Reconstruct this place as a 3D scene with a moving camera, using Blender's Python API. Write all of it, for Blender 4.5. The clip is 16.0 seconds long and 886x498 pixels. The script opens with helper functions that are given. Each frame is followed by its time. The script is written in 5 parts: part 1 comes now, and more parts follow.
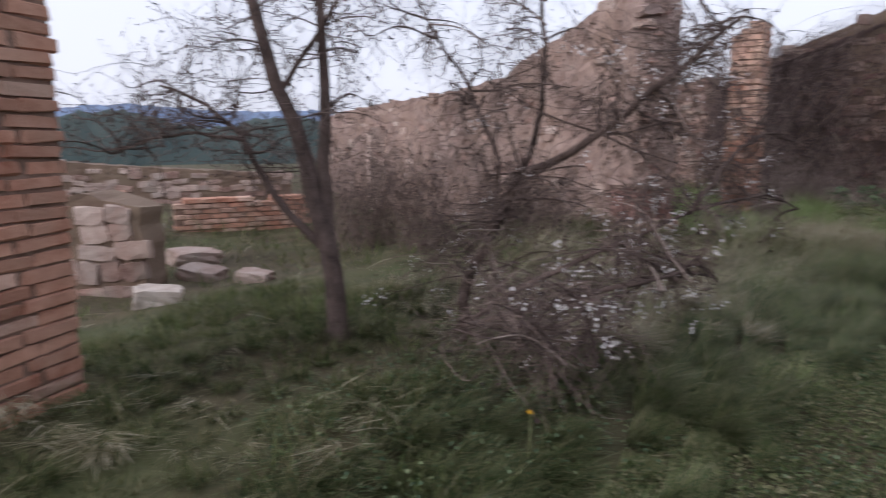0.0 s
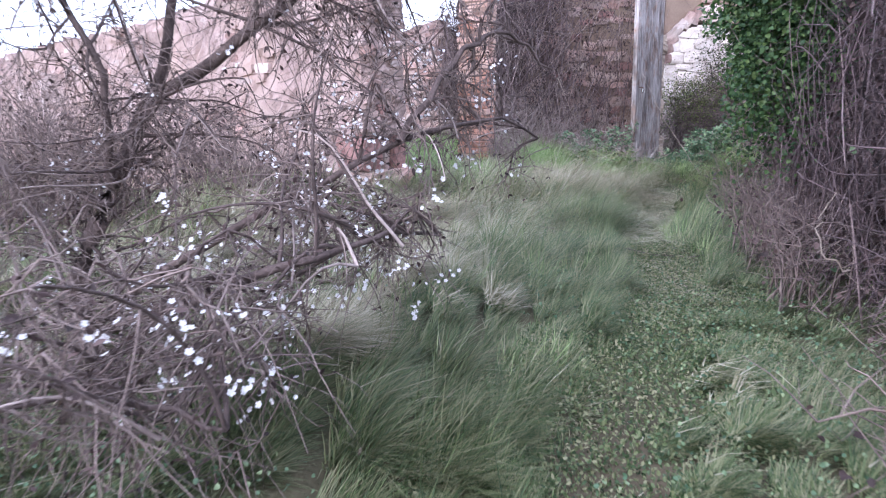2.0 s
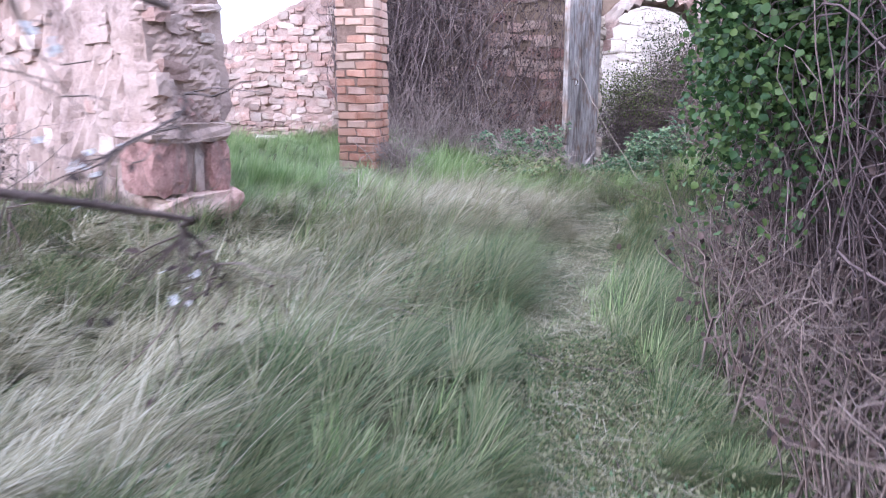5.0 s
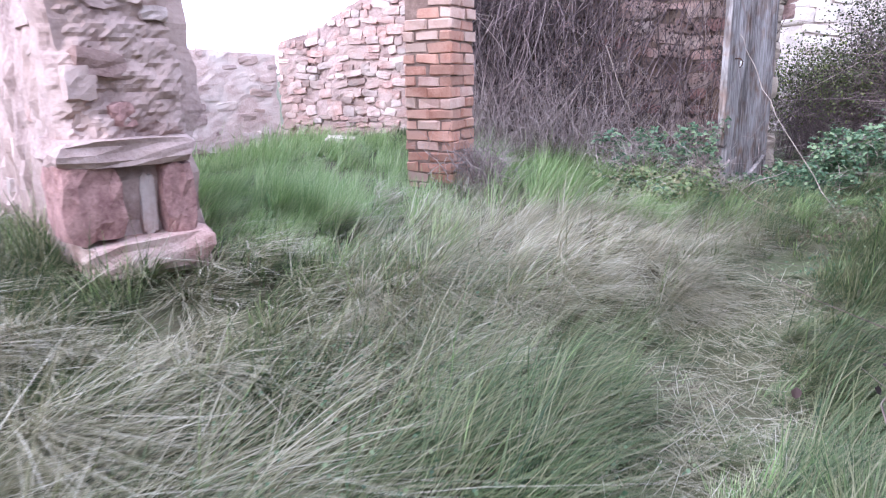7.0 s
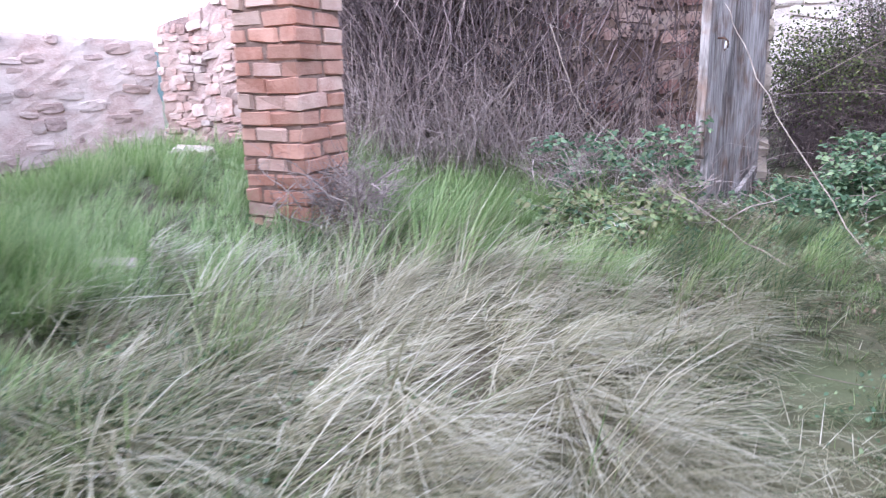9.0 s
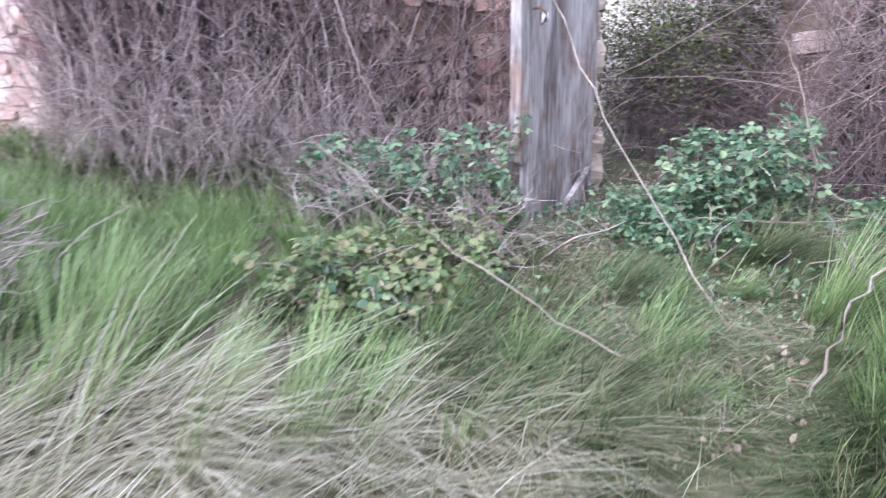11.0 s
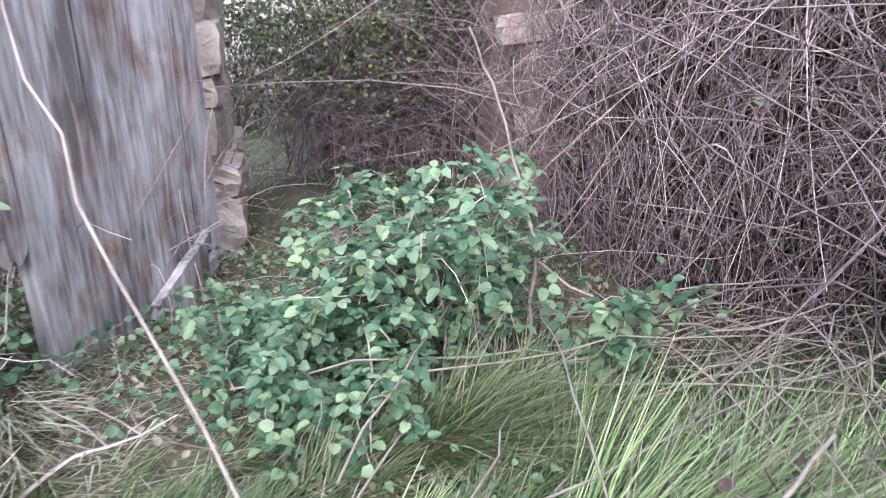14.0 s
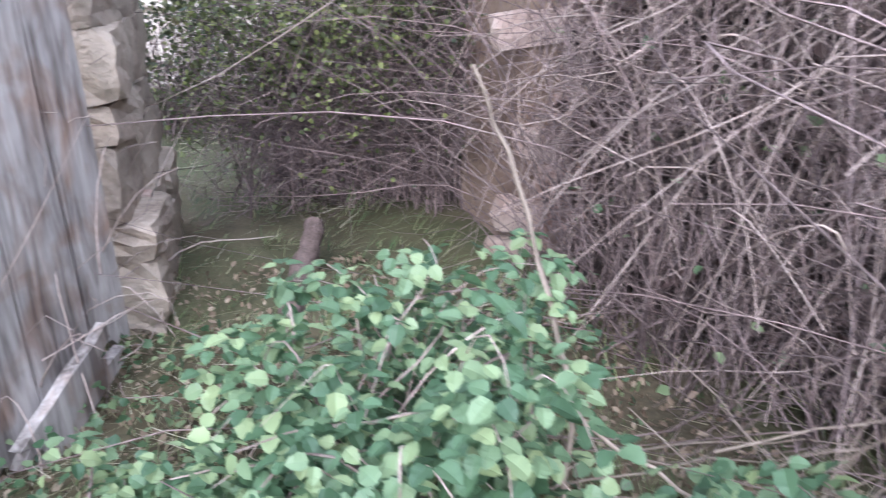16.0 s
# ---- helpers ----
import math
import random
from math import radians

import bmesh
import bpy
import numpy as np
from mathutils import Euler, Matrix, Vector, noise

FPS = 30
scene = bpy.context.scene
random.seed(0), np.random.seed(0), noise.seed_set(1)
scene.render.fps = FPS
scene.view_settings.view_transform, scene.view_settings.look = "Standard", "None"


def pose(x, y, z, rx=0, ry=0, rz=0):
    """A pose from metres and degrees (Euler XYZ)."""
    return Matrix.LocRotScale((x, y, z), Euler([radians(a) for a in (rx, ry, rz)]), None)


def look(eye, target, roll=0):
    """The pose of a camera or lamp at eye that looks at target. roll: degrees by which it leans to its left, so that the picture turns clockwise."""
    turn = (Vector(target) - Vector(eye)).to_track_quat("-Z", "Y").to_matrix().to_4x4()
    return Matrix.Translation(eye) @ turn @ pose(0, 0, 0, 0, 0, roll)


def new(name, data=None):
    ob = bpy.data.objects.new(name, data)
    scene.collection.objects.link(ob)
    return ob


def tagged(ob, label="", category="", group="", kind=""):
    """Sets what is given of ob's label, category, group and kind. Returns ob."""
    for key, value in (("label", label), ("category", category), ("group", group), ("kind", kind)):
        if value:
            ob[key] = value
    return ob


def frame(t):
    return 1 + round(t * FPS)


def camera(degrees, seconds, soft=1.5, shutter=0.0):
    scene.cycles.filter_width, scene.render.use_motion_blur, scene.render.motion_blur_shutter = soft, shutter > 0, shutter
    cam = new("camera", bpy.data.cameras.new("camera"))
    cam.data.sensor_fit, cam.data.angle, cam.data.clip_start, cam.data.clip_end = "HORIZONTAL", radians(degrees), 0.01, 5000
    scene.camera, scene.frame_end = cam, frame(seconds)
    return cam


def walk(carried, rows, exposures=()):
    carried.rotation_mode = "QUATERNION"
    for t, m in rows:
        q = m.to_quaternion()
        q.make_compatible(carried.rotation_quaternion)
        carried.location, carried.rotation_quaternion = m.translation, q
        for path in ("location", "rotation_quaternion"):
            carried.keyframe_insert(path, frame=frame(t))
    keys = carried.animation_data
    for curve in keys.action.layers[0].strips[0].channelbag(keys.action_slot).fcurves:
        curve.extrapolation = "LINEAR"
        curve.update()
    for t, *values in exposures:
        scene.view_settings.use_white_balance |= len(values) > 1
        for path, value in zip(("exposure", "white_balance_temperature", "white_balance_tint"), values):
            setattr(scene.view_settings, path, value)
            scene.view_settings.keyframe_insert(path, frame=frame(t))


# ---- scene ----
cam = camera(67.69, 16.0, soft=1.1, shutter=0.45)
PATH = [
    (0, (0.964, -0.920, 1.482), (0.228, 0.759, 1.161), 0.06),
    (0.5, (1.028, -0.761, 1.445), (0.637, 1.030, 1.119), 0.16),
    (1, (1.017, -0.415, 1.389), (0.876, 1.410, 1.048), 0.08),
    (1.5, (1.045, 0.086, 1.303), (0.961, 1.909, 0.933), -0.30),
    (2, (1.029, 0.466, 1.229), (0.945, 2.276, 0.804), -0.28),
    (2.5, (1.094, 0.879, 1.162), (1.010, 2.689, 0.737), -0.52),
    (3, (1.144, 1.341, 1.122), (1.063, 3.151, 0.695), -0.23),
    (3.5, (1.184, 1.666, 1.115), (1.152, 3.479, 0.692), -0.63),
    (4, (1.325, 2.015, 1.100), (1.374, 3.825, 0.667), 0.08),
    (4.2, (1.382, 2.089, 1.121), (1.450, 3.899, 0.688), 0.62),
    (6.3, (2.170, 4.062, 1.346), (2.114, 5.988, 0.811), -0.17),
    (6.5, (2.168, 4.230, 1.330), (2.007, 6.150, 0.794), -0.18),
    (7, (2.259, 4.594, 1.265), (1.876, 6.485, 0.736), -0.71),
    (7.5, (2.344, 5.035, 1.209), (1.958, 6.925, 0.680), -0.84),
    (8, (2.440, 5.585, 1.141), (2.060, 7.475, 0.611), -0.87),
    (8.5, (2.501, 6.173, 1.109), (2.127, 8.062, 0.570), -0.91),
    (8.7, (2.543, 6.341, 1.140), (2.187, 8.235, 0.606), -0.96),
    (10.8, (3.132, 7.891, 1.233), (3.121, 9.781, 0.579), -0.06),
    (11, (3.156, 8.044, 1.245), (3.219, 9.935, 0.596), -0.11),
    (11.5, (3.286, 8.415, 1.270), (3.561, 10.285, 0.617), 0.34),
    (12, (3.461, 8.748, 1.309), (3.810, 10.607, 0.658), 0.50),
    (12.5, (3.643, 9.068, 1.273), (4.048, 10.912, 0.614), 0.38),
    (13, (3.825, 9.349, 1.250), (4.396, 11.151, 0.596), 0.60),
    (13.5, (4.075, 9.599, 1.216), (4.770, 11.356, 0.559), 1.05),
    (14, (4.213, 9.738, 1.212), (4.955, 11.461, 0.520), 1.56),
    (14.5, (4.365, 10.023, 1.168), (5.127, 11.714, 0.420), 1.69),
    (15, (4.465, 10.223, 1.215), (5.329, 11.859, 0.455), 1.91),
    (15.2, (4.512, 10.294, 1.235), (5.371, 11.928, 0.466), 3.17),
    (15.5, (4.567, 10.377, 1.273), (5.478, 11.987, 0.513), 2.14),
    (16, (4.515, 10.532, 1.313), (5.313, 12.199, 0.548), 2.09),
]
EXPOSURES = [(0, -0.55, 6050, 15), (0.5, -0.37, 5950, 15), (1.0, 0.26, 5550, 16), (1.5, 0.82, 5240, 17), (2.0, 0.98, 5140, 18), (4.2, 1.17, 5090, 18), (6.3, 1.32, 5090, 19), (8.5, 1.38, 5090, 18), (11, 1.62, 5130, 18), (16, 1.7, 5290, 12)]
walk(cam, [(t, look(e, g, r)) for t, e, g, r in PATH], EXPOSURES)

# ---- light ----
world = bpy.data.worlds.new("sky")
scene.world = world
world.use_nodes = True
wn = world.node_tree
sky = wn.nodes.new("ShaderNodeTexSky")
sky.sky_type, sky.sun_disc = "NISHITA", False
sky.sun_elevation, sky.sun_rotation = radians(30), radians(219)
sky.air_density, sky.dust_density, sky.ozone_density = 1.0, 6.0, 0.6
haze = wn.nodes.new("ShaderNodeMixRGB")
haze.inputs[0].default_value = 0.75
haze.inputs[2].default_value = (11.6, 11.8, 12.6, 1)
wn.links.new(sky.outputs[0], haze.inputs[1])
wn.links.new(haze.outputs[0], wn.nodes["Background"].inputs[0])
wn.nodes["Background"].inputs[1].default_value = 0.15
sun = new("sun", bpy.data.lights.new("sun", "SUN"))
sun.data.energy, sun.data.angle, sun.data.color = 1.5, radians(40), (1, 0.96, 0.93)
sun.matrix_world = look((-12, -15, 11), (0, 0, 0))


# ---- materials ----
def material(name, low, high, size=3.0, fine=30.0, rough=0.9, bump=0.3, spread=0.25, stain=None, island=False, metal=0.0, shine=0.3):
    """Two scales of noise between two colours, a random shift for each piece, and fine relief."""
    m = bpy.data.materials.new(name)
    m.use_nodes = True
    nt = m.node_tree
    N, L = nt.nodes, nt.links
    b = N["Principled BSDF"]
    b.inputs["Roughness"].default_value = rough
    b.inputs["Metallic"].default_value = metal
    b.inputs["Specular IOR Level"].default_value = shine
    geo = N.new("ShaderNodeNewGeometry")
    n1 = N.new("ShaderNodeTexNoise")
    n1.inputs["Scale"].default_value, n1.inputs["Detail"].default_value, n1.inputs["Roughness"].default_value = size, 6, 0.65
    n2 = N.new("ShaderNodeTexNoise")
    n2.inputs["Scale"].default_value, n2.inputs["Detail"].default_value = fine, 5
    L.new(geo.outputs["Position"], n1.inputs["Vector"])
    L.new(geo.outputs["Position"], n2.inputs["Vector"])
    add = N.new("ShaderNodeMath")
    add.operation = "ADD"
    half = N.new("ShaderNodeMath")
    half.operation = "MULTIPLY"
    half.inputs[1].default_value = 0.45
    L.new(n2.outputs["Fac"], half.inputs[0])
    L.new(n1.outputs["Fac"], add.inputs[0])
    L.new(half.outputs[0], add.inputs[1])
    ramp = N.new("ShaderNodeValToRGB")
    ramp.color_ramp.elements[0].position, ramp.color_ramp.elements[1].position = 0.52, 0.92
    ramp.color_ramp.elements[0].color, ramp.color_ramp.elements[1].color = (*low, 1), (*high, 1)
    L.new(add.outputs[0], ramp.inputs[0])
    colour = ramp.outputs[0]
    if stain:
        n3 = N.new("ShaderNodeTexNoise")
        n3.inputs["Scale"].default_value, n3.inputs["Detail"].default_value = size * 0.35, 7
        L.new(geo.outputs["Position"], n3.inputs["Vector"])
        r3 = N.new("ShaderNodeValToRGB")
        r3.color_ramp.elements[0].position, r3.color_ramp.elements[1].position = 0.4, 0.75
        L.new(n3.outputs["Fac"], r3.inputs[0])
        mx = N.new("ShaderNodeMixRGB")
        mx.inputs[2].default_value = (*stain, 1)
        L.new(r3.outputs[0], mx.inputs[0])
        L.new(colour, mx.inputs[1])
        colour = mx.outputs[0]
    if spread:
        hsv = N.new("ShaderNodeHueSaturation")
        mp = N.new("ShaderNodeMapRange")
        mp.inputs["To Min"].default_value, mp.inputs["To Max"].default_value = 1 - spread, 1 + spread
        if island:
            L.new(geo.outputs["Random Per Island"], mp.inputs["Value"])
        else:
            oi = N.new("ShaderNodeObjectInfo")
            L.new(oi.outputs["Random"], mp.inputs["Value"])
        L.new(mp.outputs[0], hsv.inputs["Value"])
        L.new(colour, hsv.inputs["Color"])
        colour = hsv.outputs[0]
    L.new(colour, b.inputs["Base Color"])
    if bump:
        bp = N.new("ShaderNodeBump")
        bp.inputs["Strength"].default_value, bp.inputs["Distance"].default_value = bump, 0.02
        L.new(add.outputs[0], bp.inputs["Height"])
        L.new(bp.outputs[0], b.inputs["Normal"])
    return m


def leaf_material(name, cols, rough=0.55, thin=0.35, shine=0.35):
    """Leaves and blades: a colour for each one from a ramp, and light that passes through."""
    m = bpy.data.materials.new(name)
    m.use_nodes = True
    N, L = m.node_tree.nodes, m.node_tree.links
    b = N["Principled BSDF"]
    b.inputs["Roughness"].default_value = rough
    b.inputs["Specular IOR Level"].default_value = shine
    geo = N.new("ShaderNodeNewGeometry")
    oi = N.new("ShaderNodeObjectInfo")
    sm = N.new("ShaderNodeMath")
    sm.operation = "ADD"
    fr = N.new("ShaderNodeMath")
    fr.operation = "FRACT"
    L.new(geo.outputs["Random Per Island"], sm.inputs[0])
    L.new(oi.outputs["Random"], sm.inputs[1])
    L.new(sm.outputs[0], fr.inputs[0])
    n1 = N.new("ShaderNodeTexNoise")
    n1.inputs["Scale"].default_value, n1.inputs["Detail"].default_value = 1.6, 4
    L.new(geo.outputs["Position"], n1.inputs["Vector"])
    mixf = N.new("ShaderNodeMix")
    mixf.inputs[0].default_value = 0.3
    L.new(fr.outputs[0], mixf.inputs[2])
    L.new(n1.outputs["Fac"], mixf.inputs[3])
    ramp = N.new("ShaderNodeValToRGB")
    els = ramp.color_ramp.elements
    for i, c in enumerate(cols):
        e = els[i] if i < 2 else els.new(0.5)
        e.color = (*c, 1)
    for i, e in enumerate(els):
        e.position = 0.1 + 0.75 * i / (len(cols) - 1)
    for i, c in enumerate(cols):
        els[i].color = (*c, 1)
    L.new(mixf.outputs[0], ramp.inputs[0])
    L.new(ramp.outputs[0], b.inputs["Base Color"])
    if thin:
        tr = N.new("ShaderNodeBsdfTranslucent")
        L.new(ramp.outputs[0], tr.inputs["Color"])
        mx = N.new("ShaderNodeMixShader")
        mx.inputs[0].default_value = thin
        L.new(b.outputs[0], mx.inputs[1])
        L.new(tr.outputs[0], mx.inputs[2])
        L.new(mx.outputs[0], N["Material Output"].inputs[0])
    return m


BRICK = material("fired_brick", (0.33, 0.14, 0.09), (0.5, 0.27, 0.19), 9, 70, 0.95, 0.5, 0.2, stain=(0.44, 0.27, 0.195))
BRICK_PALE = material("weathered_brick", (0.42, 0.235, 0.17), (0.58, 0.39, 0.31), 9, 70, 0.95, 0.5, 0.16, stain=(0.54, 0.39, 0.3))
MORTAR = material("lime_mortar", (0.16, 0.1, 0.075), (0.3, 0.2, 0.155), 12, 80, 1.0, 0.6, 0)
STONE = material("red_sandstone", (0.22, 0.125, 0.1), (0.42, 0.28, 0.235), 8, 60, 0.95, 0.7, 0.3, stain=(0.4, 0.33, 0.28))
RED_STONE = material("porous_red_stone", (0.15, 0.075, 0.066), (0.34, 0.2, 0.17), 12, 55, 0.95, 1.0, 0.15)
STONE_LIGHT = material("bleached_stone", (0.4, 0.33, 0.28), (0.6, 0.53, 0.47), 6, 50, 0.95, 0.6, 0.15)
STONE_PALE = material("pale_sandstone", (0.31, 0.21, 0.175), (0.5, 0.385, 0.335), 8, 55, 0.95, 0.7, 0.25, stain=(0.5, 0.42, 0.37))
PLASTER = material("clay_render", (0.19, 0.125, 0.108), (0.43, 0.325, 0.285), 3.5, 38, 1.0, 1.0, 0, stain=(0.38, 0.27, 0.22))
JAMB_STONE = material("tan_jamb_stone", (0.19, 0.145, 0.11), (0.42, 0.335, 0.265), 9, 50, 1.0, 0.9, 0.2, stain=(0.34, 0.28, 0.22))
STRAW = material("bleached_straw", (0.15, 0.115, 0.09), (0.31, 0.25, 0.2), 6, 60, 0.85, 0.2, 0.2)
EARTH_WALL = material("earthen_wall_core", (0.1, 0.066, 0.05), (0.25, 0.172, 0.13), 2.2, 40, 1.0, 0.8, 0, stain=(0.24, 0.18, 0.13))
SOIL = material("soil_and_litter", (0.045, 0.038, 0.022), (0.13, 0.1, 0.062), 2.0, 45, 1.0, 0.8, 0, stain=(0.075, 0.09, 0.035))


def grain_wood(name, low, high, crack):
    """Weathered boards: streaks along the height, dark cracks, fine relief along the grain."""
    m = bpy.data.materials.new(name)
    m.use_nodes = True
    N, L = m.node_tree.nodes, m.node_tree.links
    b = N["Principled BSDF"]
    b.inputs["Roughness"].default_value, b.inputs["Specular IOR Level"].default_value = 0.88, 0.2
    geo, oi = N.new("ShaderNodeNewGeometry"), N.new("ShaderNodeObjectInfo")
    outs = []
    for sx, sz, det in ((3.4, 1.5, 9), (38, 4.0, 10), (16, 0.5, 5), (6.5, 5.0, 9)):
        mp = N.new("ShaderNodeMapping")
        mp.inputs["Scale"].default_value = (sx, sx, sz)
        L.new(geo.outputs["Position"], mp.inputs["Vector"])
        n = N.new("ShaderNodeTexNoise")
        n.inputs["Scale"].default_value, n.inputs["Detail"].default_value, n.inputs["Distortion"].default_value = 1, det, 0.6
        L.new(mp.outputs[0], n.inputs["Vector"])
        outs.append(n.outputs["Fac"])
    mix = N.new("ShaderNodeMath")
    mix.operation = "ADD"
    L.new(outs[0], mix.inputs[0])
    L.new(outs[1], mix.inputs[1])
    ramp = N.new("ShaderNodeValToRGB")
    e = ramp.color_ramp.elements
    e[0].position, e[1].position = 0.4, 0.62
    e[0].color, e[1].color = (*low, 1), (*high, 1)
    half = N.new("ShaderNodeMath")
    half.operation = "MULTIPLY"
    half.inputs[1].default_value = 0.5
    L.new(mix.outputs[0], half.inputs[0])
    L.new(half.outputs[0], ramp.inputs[0])
    cr = N.new("ShaderNodeValToRGB")
    cr.color_ramp.elements[0].position, cr.color_ramp.elements[1].position = 0.27, 0.33
    L.new(outs[2], cr.inputs[0])
    dark = N.new("ShaderNodeMixRGB")
    dark.inputs[1].default_value = (*crack, 1)
    L.new(cr.outputs[0], dark.inputs[0])
    L.new(ramp.outputs[0], dark.inputs[2])
    br = N.new("ShaderNodeValToRGB")
    br.color_ramp.elements[0].position, br.color_ramp.elements[1].position = 0.48, 0.7
    L.new(outs[3], br.inputs[0])
    tint = N.new("ShaderNodeMixRGB")
    tint.blend_type = "MULTIPLY"
    tint.inputs[2].default_value = (0.72, 0.55, 0.45, 1)
    L.new(br.outputs[0], tint.inputs[0])
    L.new(dark.outputs[0], tint.inputs[1])
    L.new(tint.outputs[0], b.inputs["Base Color"])
    bp = N.new("ShaderNodeBump")
    bp.inputs["Strength"].default_value, bp.inputs["Distance"].default_value = 0.45, 0.006
    add = N.new("ShaderNodeMath")
    add.operation = "ADD"
    L.new(mix.outputs[0], add.inputs[0])
    L.new(cr.outputs[0], add.inputs[1])
    L.new(add.outputs[0], bp.inputs["Height"])
    L.new(bp.outputs[0], b.inputs["Normal"])
    return m


WOOD = grain_wood("weathered_grey_wood", (0.125, 0.104, 0.093), (0.44, 0.39, 0.36), (0.04, 0.03, 0.027))
BARK = material("bark", (0.05, 0.035, 0.03), (0.16, 0.115, 0.1), 8, 90, 0.95, 0.7, 0.1)
TWIG = material("dry_twig", (0.1, 0.07, 0.06), (0.25, 0.19, 0.165), 6, 60, 0.9, 0.2, 0.3, island=True)
BRIAR = material("purplish_briar_bark", (0.045, 0.031, 0.031), (0.13, 0.092, 0.09), 6, 60, 0.9, 0.2, 0.35, island=True)
CANE = material("dead_cane", (0.19, 0.14, 0.12), (0.43, 0.345, 0.305), 5, 60, 0.85, 0.2, 0.35, island=True)
CANE_DARK = material("old_vine_stem", (0.09, 0.065, 0.06), (0.25, 0.185, 0.175), 5, 60, 0.9, 0.2, 0.4, island=True)
IRON = material("rusty_iron", (0.05, 0.035, 0.03), (0.16, 0.09, 0.06), 20, 90, 0.7, 0.4, 0, metal=0.6)
CERAMIC = material("white_ceramic", (0.6, 0.58, 0.56), (0.75, 0.73, 0.7), 20, 90, 0.35, 0.05, 0, shine=0.5)
GRASS = leaf_material("green_grass", [(0.024, 0.042, 0.016), (0.064, 0.1, 0.036), (0.125, 0.158, 0.062), (0.205, 0.215, 0.1), (0.34, 0.31, 0.19)])
GRASS_LUSH = leaf_material("lush_grass", [(0.1, 0.165, 0.05), (0.2, 0.295, 0.095), (0.33, 0.42, 0.16), (0.48, 0.51, 0.28)])
GRASS_DRY = leaf_material("dry_grass", [(0.1, 0.1, 0.045), (0.24, 0.215, 0.12), (0.4, 0.355, 0.24), (0.62, 0.56, 0.44)], rough=0.6)
LEAF_BRAMBLE = leaf_material("bramble_leaf", [(0.038, 0.075, 0.036), (0.085, 0.148, 0.074), (0.16, 0.23, 0.122), (0.285, 0.345, 0.17)], rough=0.5, shine=0.45)
LEAF_YELLOW = leaf_material("yellowing_leaf", [(0.06, 0.088, 0.036), (0.115, 0.158, 0.058), (0.19, 0.222, 0.088), (0.24, 0.2, 0.1)], rough=0.6)
LEAF_IVY = leaf_material("ivy_leaf", [(0.015, 0.036, 0.012), (0.035, 0.072, 0.022), (0.07, 0.12, 0.036), (0.13, 0.18, 0.055)], rough=0.5)
LEAF_DEAD = leaf_material("withered_leaf", [(0.028, 0.02, 0.018), (0.06, 0.038, 0.034), (0.13, 0.085, 0.075)], rough=0.8, thin=0.2)
LEAF_OLIVE = leaf_material("olive_shrub_leaf", [(0.04, 0.04, 0.02), (0.08, 0.09, 0.035), (0.14, 0.165, 0.055), (0.27, 0.29, 0.1)], rough=0.55)
LITTER = leaf_material("fallen_leaf", [(0.1, 0.07, 0.045), (0.2, 0.145, 0.1), (0.32, 0.25, 0.18)], rough=0.85, thin=0.1)
LEAF_WILD = leaf_material("wild_shrub_leaf", [(0.03, 0.04, 0.02), (0.07, 0.08, 0.04), (0.14, 0.13, 0.06)], rough=0.6)
PETAL = leaf_material("white_petal", [(0.7, 0.67, 0.66), (0.8, 0.78, 0.76), (0.78, 0.72, 0.72)], rough=0.7, thin=0.4)
YELLOW = leaf_material("yellow_petal", [(0.7, 0.45, 0.02), (0.8, 0.5, 0.03)], thin=0.2)
# aerial haze is painted into these base colours as blue, strongest on the ridge
HILL = material("wooded_hill", (0.035, 0.055, 0.055), (0.075, 0.095, 0.085), 0.02, 0.3, 1, 0, 0)
RIDGE = material("haze_blue_ridge", (0.16, 0.22, 0.34), (0.2, 0.26, 0.38), 0.003, 0.02, 1, 0, 0)

rng = np.random.default_rng(7)


# ---- builders ----
def part(name, bm, mat, parent=None, label="", smooth=False):
    me = bpy.data.meshes.new(name)
    bm.to_mesh(me)
    bm.free()
    me.materials.append(mat)
    if smooth:
        me.polygons.foreach_set("use_smooth", [True] * len(me.polygons))
    ob = new(name, me)
    ob.parent = parent
    if label:
        ob["label"] = label
    return ob


def raw(name, v, f, mat, parent=None, smooth=False, kind=""):
    """A mesh from arrays of corners and of faces that all have as many corners."""
    v, f = np.asarray(v, np.float32).reshape(-1, 3), np.asarray(f, np.int32)
    k = f.shape[1]
    me = bpy.data.meshes.new(name)
    me.vertices.add(len(v))
    me.vertices.foreach_set("co", v.ravel())
    me.loops.add(f.size)
    me.loops.foreach_set("vertex_index", f.ravel())
    me.polygons.add(len(f))
    me.polygons.foreach_set("loop_start", np.arange(len(f), dtype=np.int32) * k)
    if smooth:
        me.polygons.foreach_set("use_smooth", np.ones(len(f), bool))
    me.update(calc_edges=True)
    me.materials.append(mat)
    ob = new(name, me)
    ob.parent = parent
    if kind:
        ob["kind"] = kind
    return ob


def empty(name, x=0, y=0, z=0):
    ob = new(name)
    ob.empty_display_size = 0.1
    ob.location = (x, y, z)
    return ob


def south(x, y, z=0.0):
    """From the plan of the south end to the whole place: turned a little, and moved."""
    return (0.9273 * x - 0.0813 * y + 0.964, 0.0813 * x + 0.9273 * y + -0.920, 0.931 * z + 0.130)


def step(a, b, x):
    t = np.clip((np.asarray(x, float) - a) / (b - a), 0, 1)
    return t * t * (3 - 2 * t)


